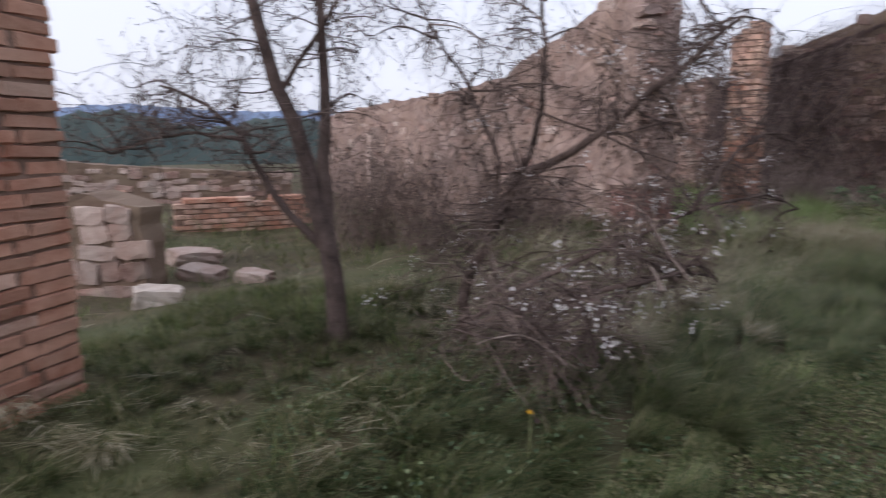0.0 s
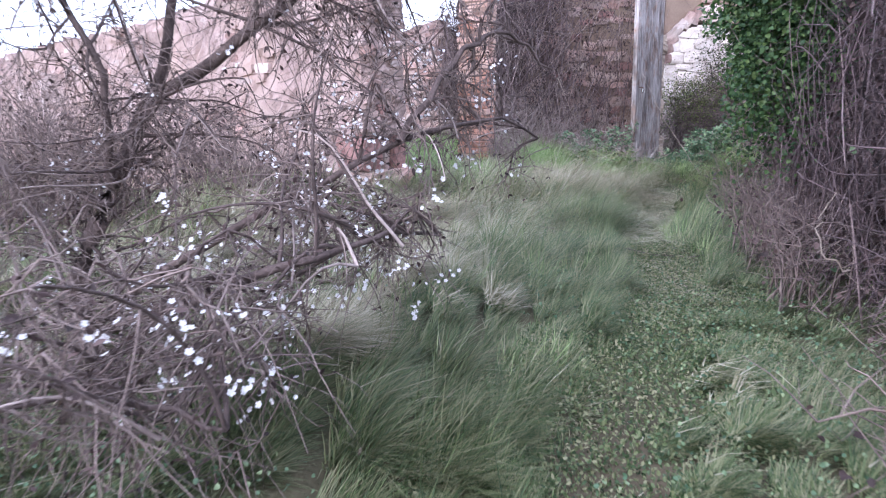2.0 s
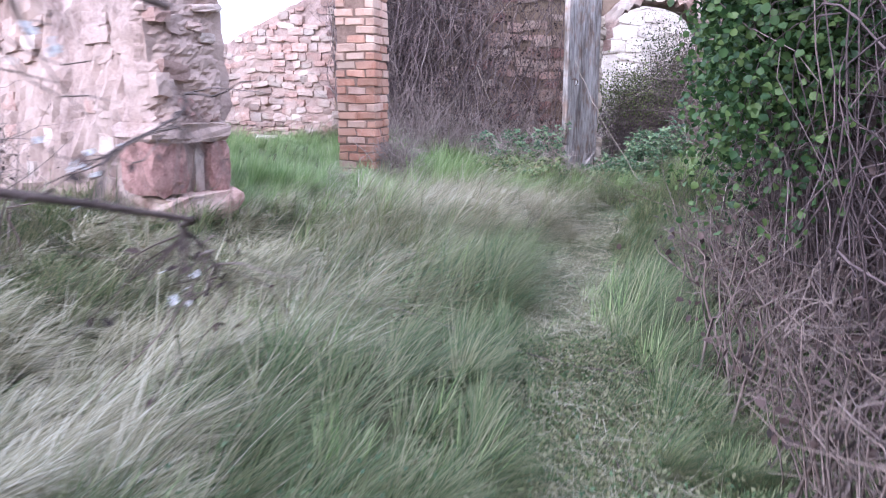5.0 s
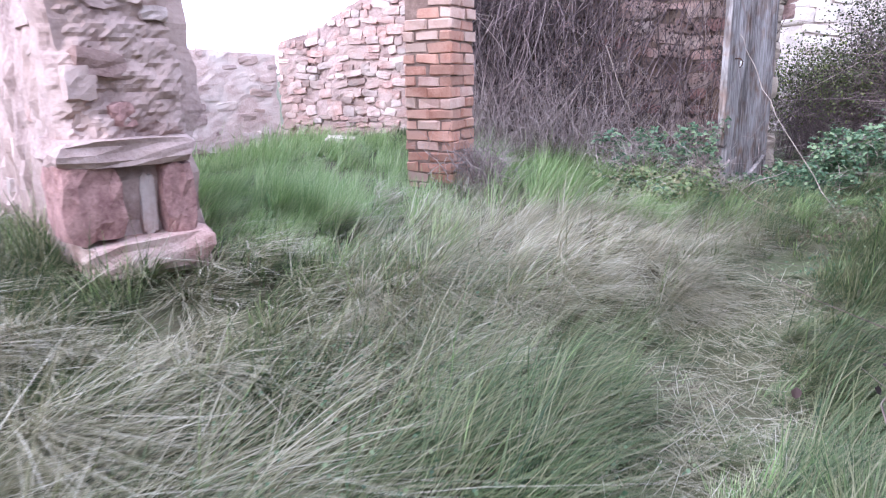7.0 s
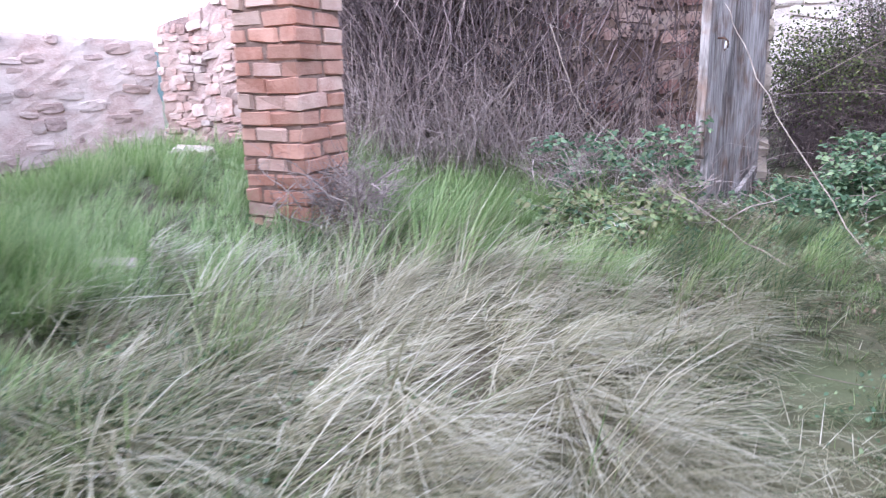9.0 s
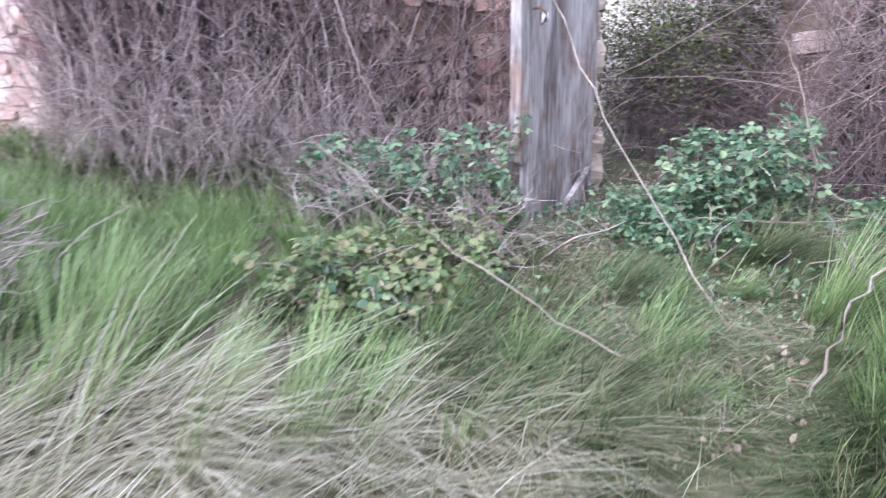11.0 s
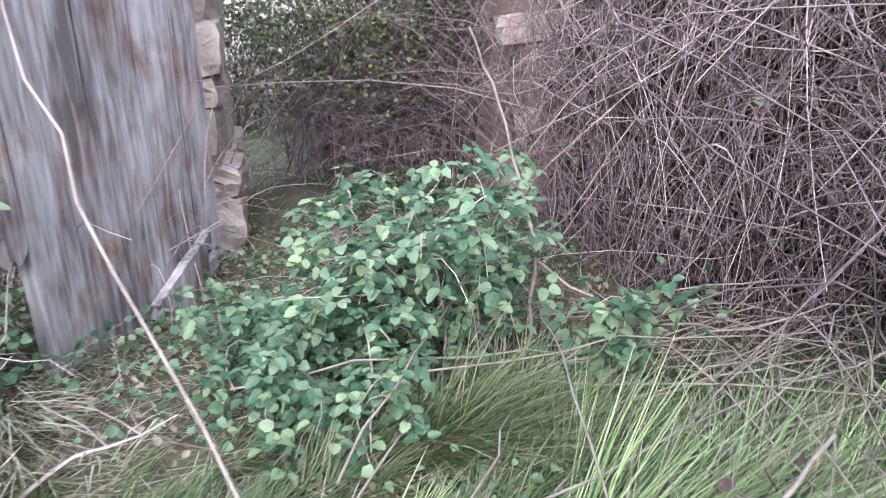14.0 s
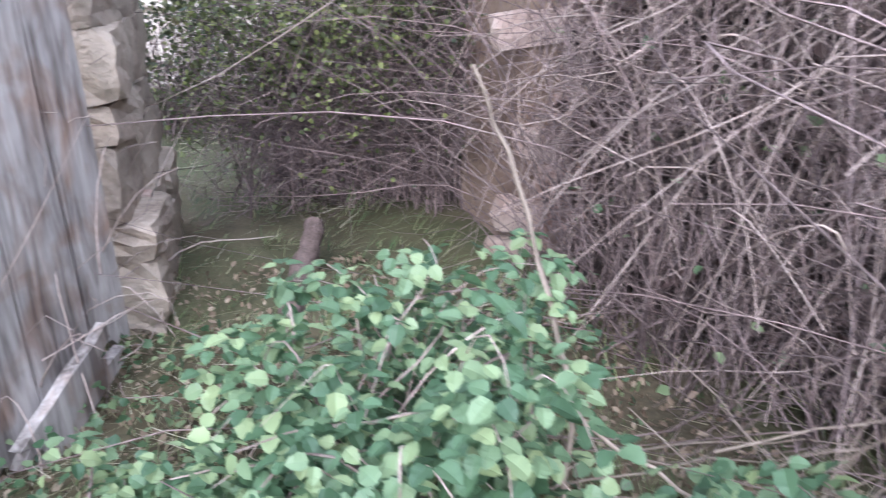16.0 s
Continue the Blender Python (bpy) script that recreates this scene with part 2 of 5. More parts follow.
def ground(x, y):
    """The height of the soil."""
    x, y = np.asarray(x, float), np.asarray(y, float)
    z = 0.02 + (0.08 + 0.14 * step(4, 8, y)) * np.exp(-((x + 0.6) / 1.9) ** 2)
    z = z + 0.22 * np.exp(-((x - 0.3) / 2.0) ** 2 - ((y - 12.3) / 2.4) ** 2)
    z = z - 0.25 * step(-2.2, -4.5, x) * step(16, 9, y) + 0.05 * step(4.4, 2.4, y)
    z = z + 0.03 * np.sin(2.1 * x + 0.7 * y) * np.sin(1.3 * y - 0.6 * x) + 0.015 * np.sin(5.3 * x + 1) * np.sin(4.7 * y)
    far = step(22, 60, np.hypot(x - 0, y - 6))
    return z * (1 - far) - far * 2.0 - 12 * step(60, 260, np.hypot(x, y - 6))


def tubes(paths, radii, sides=4):
    """Many tapered tubes at once: paths (n, k, 3), radii (n, k). Gives corners and quads."""
    P = np.asarray(paths, float)
    R = np.asarray(radii, float)
    n, k, _ = P.shape
    T = np.gradient(P, axis=1)
    T /= np.linalg.norm(T, axis=2, keepdims=True) + 1e-9
    ref = np.where(np.abs(T[..., 2:3]) > 0.9, np.array([1.0, 0, 0]), np.array([0, 0, 1.0]))
    U = np.cross(T, ref)
    U /= np.linalg.norm(U, axis=2, keepdims=True) + 1e-9
    V = np.cross(T, U)
    a = np.arange(sides) / sides * 2 * np.pi
    ring = P[:, :, None] + R[:, :, None, None] * (np.cos(a)[:, None] * U[:, :, None] + np.sin(a)[:, None] * V[:, :, None])
    v = ring.reshape(-1, 3)
    i = np.arange(n)[:, None, None] * k * sides
    j = np.arange(k - 1)[None, :, None] * sides
    s = np.arange(sides)[None, None, :]
    s2 = (s + 1) % sides
    f = np.stack([i + j + s, i + j + s2, i + j + sides + s2, i + j + sides + s], -1).reshape(-1, 4)
    return v, f


def blades(x, y, z, length, width, lean, curl, heading, levels=4):
    """Grass blades that lean and droop. Gives corners and quads."""
    n = len(x)
    p = np.stack([x, y, z], 1)
    h = np.stack([np.cos(heading), np.sin(heading), np.zeros(n)], 1)
    side = np.stack([-np.sin(heading), np.cos(heading), np.zeros(n)], 1)
    rows = []
    for k in range(levels):
        s = k / (levels - 1)
        w = width * (1 - 0.85 * s) * 0.5
        rows.append(p - side * w[:, None])
        rows.append(p + side * w[:, None])
        ang = lean + curl * s
        p = p + (h * np.sin(ang)[:, None] + np.array([0, 0, 1.0]) * np.cos(ang)[:, None]) * (length / (levels - 1))[:, None]
    v = np.stack(rows, 1).reshape(-1, 3)
    b = np.arange(n)[:, None] * levels * 2
    k = np.arange(levels - 1)[None] * 2
    f = np.stack([b + k, b + k + 1, b + k + 3, b + k + 2], -1).reshape(-1, 4)
    return v, f


def leaves(c, size, normal=None, shape=1.0, fold=0.25):
    """Folded leaf shapes at points c: six corners, two quads each side of the midrib."""
    c = np.asarray(c, float)
    n = len(c)
    d = rng.normal(size=(n, 3))
    d[:, 2] -= 0.35
    d /= np.linalg.norm(d, axis=1, keepdims=True)
    up = rng.normal(size=(n, 3)) * 0.55 + (np.array([0, 0, 1.0]) if normal is None else normal)
    s = np.cross(up, d)
    s /= np.linalg.norm(s, axis=1, keepdims=True) + 1e-9
    u = np.cross(d, s)
    L = np.asarray(size, float)[:, None] * np.ones((n, 1))
    w = L * 0.38 * shape
    lift = w * fold
    pts = [c, c + d * L * 0.3 + s * w + u * lift, c + d * L * 0.72 + s * w * 0.75 + u * lift, c + d * L - u * L * 0.08,
           c + d * L * 0.72 - s * w * 0.75 + u * lift, c + d * L * 0.3 - s * w + u * lift]
    v = np.stack(pts, 1).reshape(-1, 3)
    b = np.arange(n)[:, None] * 6
    f = np.concatenate([b + np.array([[0, 1, 2, 3]]), b + np.array([[0, 3, 4, 5]])], 0)
    return v, f


def stone_mesh(name, seed, mat, rough=0.045, cuts=2):
    """A rounded, chipped block of unit size, 48 triangles."""
    bm = bmesh.new()
    bmesh.ops.create_cube(bm, size=1)
    bmesh.ops.subdivide_edges(bm, edges=bm.edges[:], cuts=cuts, use_grid_fill=True)
    r = random.Random(seed)
    for v in bm.verts:
        k = sum(abs(c) > 0.4 for c in v.co)
        v.co *= {1: 1.02, 2: 1.0, 3: 0.91}.get(k, 1)
        v.co += Vector((r.uniform(-1, 1), r.uniform(-1, 1), r.uniform(-1, 1))) * rough
    me = bpy.data.meshes.new(name)
    bm.to_mesh(me)
    bm.free()
    me.materials.append(mat)
    return me


def piece(name, me, parent, m):
    ob = new(name, me)
    ob.parent = parent
    ob.matrix_local = m
    return ob


def pick(a, *names):
    return names[int(a * len(names)) % len(names)]

# ---- ground and distance ----
def sheet(name, xs, ys, mat):
    X, Y = np.meshgrid(xs, ys)
    Z = ground(X, Y)
    v = np.stack([X, Y, Z], -1).reshape(-1, 3)
    w, h = len(xs), len(ys)
    i, j = np.meshgrid(np.arange(w - 1), np.arange(h - 1))
    a = (j * w + i).ravel()
    return raw(name, v, np.stack([a, a + 1, a + w + 1, a + w], 1), mat, smooth=True)


steps = np.concatenate([-np.geomspace(3000, 14, 22), np.linspace(-12, 12, 120), np.geomspace(14, 3000, 22)])
tagged(sheet("ground", steps, steps + 6, SOIL), "dark soil with plant litter under long grass", "ground", kind="structure")


def hills(name, radius, z0, height, a0, a1, mat, seed, label):
    n, rows = 160, 5
    v = []
    for j in range(rows):
        for i in range(n):
            a = radians(a0 + (a1 - a0) * i / (n - 1))
            h = 0.88 + 0.16 * noise.noise(Vector((i * 0.045, seed, 0))) + 0.03 * noise.noise(Vector((i * 0.3, seed, 4)))
            s = j / (rows - 1)
            d = radius * (1 + 0.25 * s)
            v.append((d * math.sin(a), d * math.cos(a), z0 + height * h * math.sin(s * math.pi / 2) + (noise.noise(Vector((i * 0.9, j * 3, seed))) * height * 0.05 if j else 0)))
    a = (np.arange(rows - 1)[:, None] * n + np.arange(n - 1)[None]).ravel()
    ob = raw(name, v, np.stack([a, a + 1, a + n + 1, a + n], 1), mat, smooth=True)
    return tagged(ob, label, "backdrop", kind="structure")


hills("backdrop_hill", 320, -45, 62, -85, -30, HILL, 3.0, "dark green wooded hillside across the valley")
# the ridge's blue is painted haze
hills("backdrop_ridge", 2200, -60, 172, -100, -33, RIDGE, 9.0, "far mountain ridge, coloured blue for aerial haze, under a pale sky")


# ---- ruined walls ----
def rubble_wall(name, p0, p1, thick, top, base, core, label, mats, cover=0.8, course=(0.12, 0.22), width=(0.18, 0.42), seed=1, limit=290, zone=None, wave=0.03, cell=0.14, sink=0.0):
    """An uneven wall from p0 to p1 (its face, seen from the right of that line), with stones let into the face. top, base: heights along it, 0 to 1."""
    r = random.Random(seed)
    p0, p1 = Vector((*p0, 0)), Vector((*p1, 0))
    d = p1 - p0
    length = d.length
    d.normalize()
    out = Vector((d.y, -d.x, 0))
    nu, nv = max(8, int(length / cell)), int(18 * 0.14 / cell)
    bm = bmesh.new()
    grid = {}
    for side in (0, 1):
        for i in range(nu + 1):
            s = i / nu
            hi = top(s) + 0.05 * noise.noise(Vector((s * length * 4, seed, side))) + 0.03 * noise.noise(Vector((s * length * 13, seed, side)))
            lo = base(s) - 0.25
            for j in range(nv + 1):
                z = lo + (hi - lo) * j / nv
                q = p0 + d * (s * length) - out * (thick * side)
                k = noise.noise(Vector((s * length * 2.2, z * 2.2, seed + side * 7))) * wave + noise.noise(Vector((s * length * 9, z * 9, seed))) * wave * 0.6 + noise.noise(Vector((s * length * 24, z * 24, seed))) * wave * 0.35
                q = q + out * k + d * (noise.noise(Vector((z * 5, seed, 3))) * 0.05 if i in (0, nu) else 0)
                grid[side, i, j] = bm.verts.new((q.x, q.y, z))
    for i in range(nu):
        for j in range(nv):
            bm.faces.new([grid[0, i, j], grid[0, i + 1, j], grid[0, i + 1, j + 1], grid[0, i, j + 1]])
            bm.faces.new([grid[1, i + 1, j], grid[1, i, j], grid[1, i, j + 1], grid[1, i + 1, j + 1]])
        bm.faces.new([grid[0, i, nv], grid[0, i + 1, nv], grid[1, i + 1, nv], grid[1, i, nv]])
    for j in range(nv):
        bm.faces.new([grid[1, 0, j], grid[0, 0, j], grid[0, 0, j + 1], grid[1, 0, j + 1]])
        bm.faces.new([grid[0, nu, j], grid[1, nu, j], grid[1, nu, j + 1], grid[0, nu, j + 1]])
    wall = part(name, bm, core)
    tagged(wall, label, "wall", kind="structure")
    meshes = [stone_mesh("stone", seed * 20 + k, mats[k % len(mats)]) for k in range(9)]
    turn = Matrix((d, out, Vector((0, 0, 1)))).transposed().to_4x4()
    z, count, spots = min(base(0), base(1)) - 0.05, 0, []
    peak = max(top(k / 20) for k in range(21))
    while z < peak:
        h = r.uniform(*course)
        u = -r.uniform(0, 0.2)
        while u < length:
            w = r.uniform(*width)
            s = (u + w / 2) / length
            if 0 < s < 1 and z + h * 0.6 < top(s) and z > base(s) - 0.15 and r.random() < cover and (zone is None or zone(s, z)):
                spots.append((u + w / 2, z + h / 2 + r.uniform(-0.035, 0.035), w, h * r.uniform(0.7, 1.15)))
            u += w + 0.015
        z += h + 0.012
    r.shuffle(spots)
    rest_v, rest_f, count = [], [], 0
    for k, (u, zz, w, h) in enumerate(spots):
        q = p0 + d * u + out * (r.uniform(-0.045, -0.02) - sink)
        m = Matrix.Translation((q.x, q.y, zz)) @ turn @ pose(0, 0, 0, r.uniform(-4, 4), r.uniform(-9, 9), r.uniform(-4, 4)) @ Matrix.Diagonal((w, 0.13, h, 1))
        me = r.choice(meshes)
        if k < limit:
            piece("stone", me, wall, m)
            continue
        rest_v += [tuple(m @ c.co) for c in me.vertices]
        rest_f += [tuple(c + count for c in p.vertices) for p in me.polygons]
        count += len(me.vertices)
    if rest_f:
        raw("stone_rest", rest_v, rest_f, mats[0], wall, kind="stuff")
    return wall


def along(*pts):
    xs, ys = [p[0] for p in pts], [p[1] for p in pts]
    return lambda s: float(np.interp(s, xs, ys))


def soil_line(p0, p1):
    return lambda s: float(ground(p0[0] + (p1[0] - p0[0]) * s, p0[1] + (p1[1] - p0[1]) * s))


# the wall with the doorway, hung with old vines
A0, A1 = (0.4, 13.12), (4.42, 13.32)
rubble_wall("wall_north", A0, A1, 1.1, along((0, 2.3), (0.2, 2.6), (0.33, 3.0), (0.55, 3.35), (0.72, 3.68), (0.8, 3.85), (1, 4.0)), soil_line(A0, A1), EARTH_WALL,
            "rubble stone wall draped in bare vine stems", [STONE, STONE, RED_STONE, STONE, STONE], cover=0.62, seed=3, width=(0.16, 0.4), course=(0.09, 0.18))
# the paler wall that runs on from it
B0, B1 = (-2.3, 14.5), (0.35, 13.5)
rubble_wall("wall_north_west", B0, B1, 0.6, along((0, 1.62), (0.1, 1.72), (0.3, 1.84), (0.5, 2.1), (0.75, 2.4), (1, 2.6)), soil_line(B0, B1), PLASTER,
            "pale pink rubble wall with a broken sloping top", [STONE, STONE_PALE, STONE, STONE, STONE], cover=0.85, seed=5, width=(0.12, 0.3), course=(0.06, 0.13), wave=0.05, cell=0.1)
# the low wall that meets it at the corner
H0, H1 = (-6.2, 11.55), (-2.35, 14.5)
rubble_wall("wall_far_west", H0, H1, 0.55, along((0, 1.6), (0.35, 1.58), (0.6, 1.64), (0.8, 1.55), (1, 1.5)), soil_line(H0, H1), STONE_PALE,
            "low pink rendered wall, weathered, with a crumbling top", [STONE_PALE, STONE_PALE, PLASTER], cover=0.4, sink=0.02, seed=25, width=(0.12, 0.32), course=(0.06, 0.14), wave=0.025, cell=0.1)
# the tall broken wall with the rendered face
C0, C1 = (-8.88, 13.95), (-0.11, 7.37)
rubble_wall("wall_west", C0, C1, 0.6, along((0, 1.9), (0.182, 2.05), (0.469, 2.15), (0.616, 2.22), (0.738, 2.34), (0.820, 2.66), (0.902, 2.95), (0.951, 3.1), (0.975, 3.3), (1.000, 3.35)), soil_line(C0, C1), PLASTER,
            "tall ruined stone wall with pink clay render", [PLASTER, STONE, PLASTER, STONE_PALE], cover=0.36, sink=0.028, seed=8, wave=0.07, course=(0.08, 0.2), width=(0.12, 0.36), cell=0.08)
# the dressed foot of the tall wall's broken end
EAST, FACE = Vector((0.6, 0.8, 0)), Vector((0.8, -0.6, 0))
END = Matrix((EAST, FACE, Vector((0, 0, 1)))).transposed().to_4x4()
west = bpy.data.objects["wall_west"]
for k, (u, o, z, w, dd, h, mat) in enumerate(((0.27, -0.1, 0.36, 0.6, 0.5, 0.17, STONE), (0.04, -0.13, 0.64, 0.27, 0.42, 0.37, RED_STONE), (0.31, -0.05, 0.605, 0.075, 0.14, 0.31, STONE_PALE),
                                            (0.45, -0.13, 0.625, 0.16, 0.42, 0.37, RED_STONE), (0.22, -0.14, 0.885, 0.62, 0.5, 0.13, PLASTER), (0.28, -0.22, 0.6, 0.5, 0.3, 0.42, STONE))):
    q = Vector((-0.1, 7.36, z)) + EAST * u + FACE * o
    piece("stone", stone_mesh("stone", 900 + k, mat, 0.035, 3), west, Matrix.Translation(q) @ END @ pose(0, 0, 0, 0, (k * 37 % 5) - 2, 0) @ Matrix.Diagonal((w, dd, h, 1)))

# eroded clay render over the broken end
bm = bmesh.new()
nu, nv, skin = 30, 120, {}
for i in range(nu + 1):
    for j in range(nv + 1):
        u, z = -0.05 + 0.66 * i / nu, 0.93 + 2.38 * j / nv
        k = 0.035 * noise.noise(Vector((u * 5, z * 3, 2))) + 0.03 * noise.noise(Vector((u * 9, z * 14, 5))) + 0.022 * noise.noise(Vector((u * 22, z * 34, 8))) - 0.022 * abs(noise.noise(Vector((u * 34, z * 48, 4)))) - 0.05 * max(0, noise.noise(Vector((u * 7, z * 9, 14))) - 0.25)
        edge = 0.13 * (abs(2 * i / nu - 1) ** 6)
        q = Vector((-0.1, 7.36, z)) + EAST * (u + 0.03 * noise.noise(Vector((z * 6, 1, i > nu / 2)))) + FACE * (0.035 + k - edge)
        skin[i, j] = bm.verts.new(q)
for i in range(nu):
    for j in range(nv):
        bm.faces.new([skin[i, j], skin[i + 1, j], skin[i + 1, j + 1], skin[i, j + 1]])
back = bmesh.ops.extrude_face_region(bm, geom=bm.faces[:])
bmesh.ops.translate(bm, vec=-FACE * 0.16, verts=[g for g in back["geom"] if isinstance(g, bmesh.types.BMVert)])
bmesh.ops.recalc_face_normals(bm, faces=bm.faces[:])
part("render_coat", bm, PLASTER, west, "eroded pink clay render")

re = random.Random(44)
small = [stone_mesh("stone", 960 + k, (STONE, RED_STONE, PLASTER, STONE_PALE, STONE)[k % 5], 0.07) for k in range(10)]
for k in range(26):
    u, z = re.uniform(0.0, 0.55), re.uniform(1.0, 2.95)
    q = Vector((-0.1, 7.36, z)) + EAST * u + FACE * re.uniform(-0.05, -0.01)
    piece("stone", re.choice(small), west, Matrix.Translation(q) @ END @ pose(0, 0, 0, re.uniform(-5, 5), re.uniform(-9, 9), re.uniform(-5, 5)) @ Matrix.Diagonal((re.uniform(0.12, 0.3), 0.17, re.uniform(0.05, 0.13), 1)))


# ---- brick pillars ----
def brick_mesh(seed, mat):
    bm = bmesh.new()
    bmesh.ops.create_cube(bm, size=1)
    bmesh.ops.bevel(bm, geom=bm.edges[:], offset=0.08, segments=1, affect="EDGES")
    r = random.Random(seed)
    for v in bm.verts:
        v.co += Vector((r.uniform(-1, 1) * 0.03, r.uniform(-1, 1) * 0.03, r.uniform(-1, 1) * 0.1))
    me = bpy.data.meshes.new("brick")
    bm.to_mesh(me)
    bm.free()
    me.materials.append(mat)
    return me


RED = [brick_mesh(k, BRICK) for k in range(9)]
PALE = [brick_mesh(k + 20, BRICK_PALE) for k in range(9)]


def brick_pillar(x, y, z, turn, side, courses, rise, label, seed, slant=0.0, lean=0.0, pale_from=0.45, pale=(0.25, 0.9)):
    r = random.Random(seed)
    ob = tagged(empty("brick_pillar", x, y, z), label, "pillar")
    ob.rotation_euler = (0, radians(lean), radians(turn))
    bm = bmesh.new()
    bmesh.ops.create_cube(bm, size=1)
    hh = courses * rise
    for v in bm.verts:
        v.co = Vector((v.co.x * (side - 0.035), v.co.y * (side - 0.035), (v.co.z + 0.5) * (hh + slant * (v.co.x * 0.9) - 0.03)))
    part("core", bm, MORTAR, ob, "recessed lime mortar")
    a = side / 4
    for c in range(courses + 4):
        zz = (c + 0.5) * rise
        cuts = (-2, 0, 2) if c % 2 else (-2, -1, 1, 2)
        for i in range(len(cuts) - 1):
            x0, x1 = cuts[i] * a, cuts[i + 1] * a
            if zz > hh + slant * ((x0 + x1) / 2 / side):
                continue
            for y0, y1 in ((-2 * a, -0.3 * a if c % 2 else 0.3 * a), (-0.3 * a if c % 2 else 0.3 * a, 2 * a)):
                chip = r.random() < 0.05
                m = Matrix.Translation(((x0 + x1) / 2 + r.uniform(-0.009, 0.009), (y0 + y1) / 2 + r.uniform(-0.009, 0.009) + (0.03 if chip else 0), zz)) @ pose(0, 0, 0, r.uniform(-1.5, 1.5), r.uniform(-1.8, 1.8), r.uniform(-2.5, 2.5))
                m = m @ Matrix.Diagonal((x1 - x0 - 0.007, y1 - y0 - 0.007, rise - r.uniform(0.006, 0.016), 1))
                share = pale[zz / hh > pale_from]
                piece("brick", r.choice(PALE if r.random() < share else RED), ob, m)
    return ob


brick_pillar(1.07, 10.42, 0.2, -16.4, 0.46, 31, 0.091, "tall free-standing pillar of weathered orange bricks, slanted top", 4, slant=0.2)
brick_pillar(-2.39, 1.08, -0.20, 7.0, 0.58, 42, 0.074, "brick pillar with dark joints beside the grass", 6, pale_from=9, pale=(0.06, 0.06))


# ---- the doorway ----
def arch_wall(name, x0, x1, y0, y1, spring, crown, top, thick, label):
    """The wall over the doorway, with an arched underside; x along it, y at both ends."""
    bm = bmesh.new()
    n = 14
    rows = []
    for i in range(n + 1):
        s = i / n
        x, y = x0 + (x1 - x0) * s, y0 + (y1 - y0) * s
        zz = spring + (crown - spring) * math.sqrt(max(0, 1 - (2 * s - 1) ** 2))
        rows.append([bm.verts.new((x + k * 0.12, y + k * thick, z + 0.03 * noise.noise(Vector((x * 6, z * 3, k))))) for k in (0, 1) for z in (zz, top(s))])
    for a, b in zip(rows, rows[1:]):
        for i, j in ((0, 1), (1, 3), (3, 2), (2, 0)):
            bm.faces.new([a[i], b[i], b[j], a[j]])
    bm.faces.new([rows[0][k] for k in (0, 1, 3, 2)])
    bm.faces.new([rows[-1][k] for k in (2, 3, 1, 0)])
    bmesh.ops.recalc_face_normals(bm, faces=bm.faces[:])
    wall = tagged(part(name, bm, EARTH_WALL), label, "wall", kind="structure")
    r = random.Random(5)
    meshes = [stone_mesh("stone", 700 + k, STONE if k % 3 else STONE_PALE) for k in range(6)]
    for i in range(17):
        a = math.pi * (i + 0.5) / 17
        s = 0.5 - 0.5 * math.cos(a)
        zz = spring + (crown - spring + 0.13) * math.sin(a)
        x, y = x0 + (x1 - x0) * s, y0 + (y1 - y0) * s
        m = Matrix.Translation((x, y + 0.02, zz)) @ pose(0, 0, 0, 0, 90 - math.degrees(a), -9) @ Matrix.Diagonal((0.16, 0.3, r.uniform(0.26, 0.34), 1))
        piece("stone", r.choice(meshes), wall, m)
    for k in range(40):
        s, zz = r.random(), r.uniform(crown + 0.3, top(0.5))
        m = Matrix.Translation((x0 + (x1 - x0) * s, y0 + (y1 - y0) * s - 0.01, zz)) @ pose(0, 0, 0, 0, r.uniform(-4, 4), -9) @ Matrix.Diagonal((r.uniform(0.2, 0.4), 0.12, r.uniform(0.1, 0.18), 1))
        piece("stone", r.choice(meshes), wall, m)
    return wall


arch_wall("wall_over_doorway", 4.5, 6.2, 13.32, 13.2, 1.75, 2.5, along((0, 4.0), (1, 4.1)), 0.8, "stone arch over the open doorway, broken top")
D0, D1 = (6.2, 13.2), (11.5, 12.7)
rubble_wall("wall_north_east", D0, D1, 0.8, along((0, 3.8), (0.5, 3.6), (1, 3.2)), soil_line(D0, D1), EARTH_WALL, "rubble stone wall hidden behind a thicket", [STONE, STONE_PALE], cover=0.6, seed=12, limit=120)
E0, E1 = (1.5, 19.5), (13.0, 17.0)
rubble_wall("wall_beyond", E0, E1, 0.6, along((0, 3.4), (0.5, 3.8), (1, 3.4)), soil_line(E0, E1), STONE_LIGHT, "pale sandstone wall seen through the doorway", [STONE_LIGHT], cover=0.6, seed=14, limit=120, width=(0.3, 0.7), course=(0.2, 0.35))
# masonry of the jamb behind the door
jamb = tagged(empty("door_jamb", 4.4, 13.2, -0.1), "worn stone door jamb with gaping joints", "jamb", kind="structure")
rj = random.Random(21)
zj = 0.0
while zj < 2.25:
    hj = rj.uniform(0.12, 0.28)
    for v in (0.0, 0.4, 0.8):
        ww = rj.uniform(0.2, 0.24) + 0.06 * (zj < 0.55)
        m = pose(ww / 2 - 0.12 + v * 0.12, v + rj.uniform(-0.02, 0.02), zj + hj / 2, 0, rj.uniform(-2, 2), -10 + rj.uniform(-4, 4)) @ Matrix.Diagonal((ww, 0.44, hj * 0.99, 1))
        piece("stone", stone_mesh("stone", rj.randrange(9999), JAMB_STONE, 0.035, 3), jamb, m)
    zj += hj


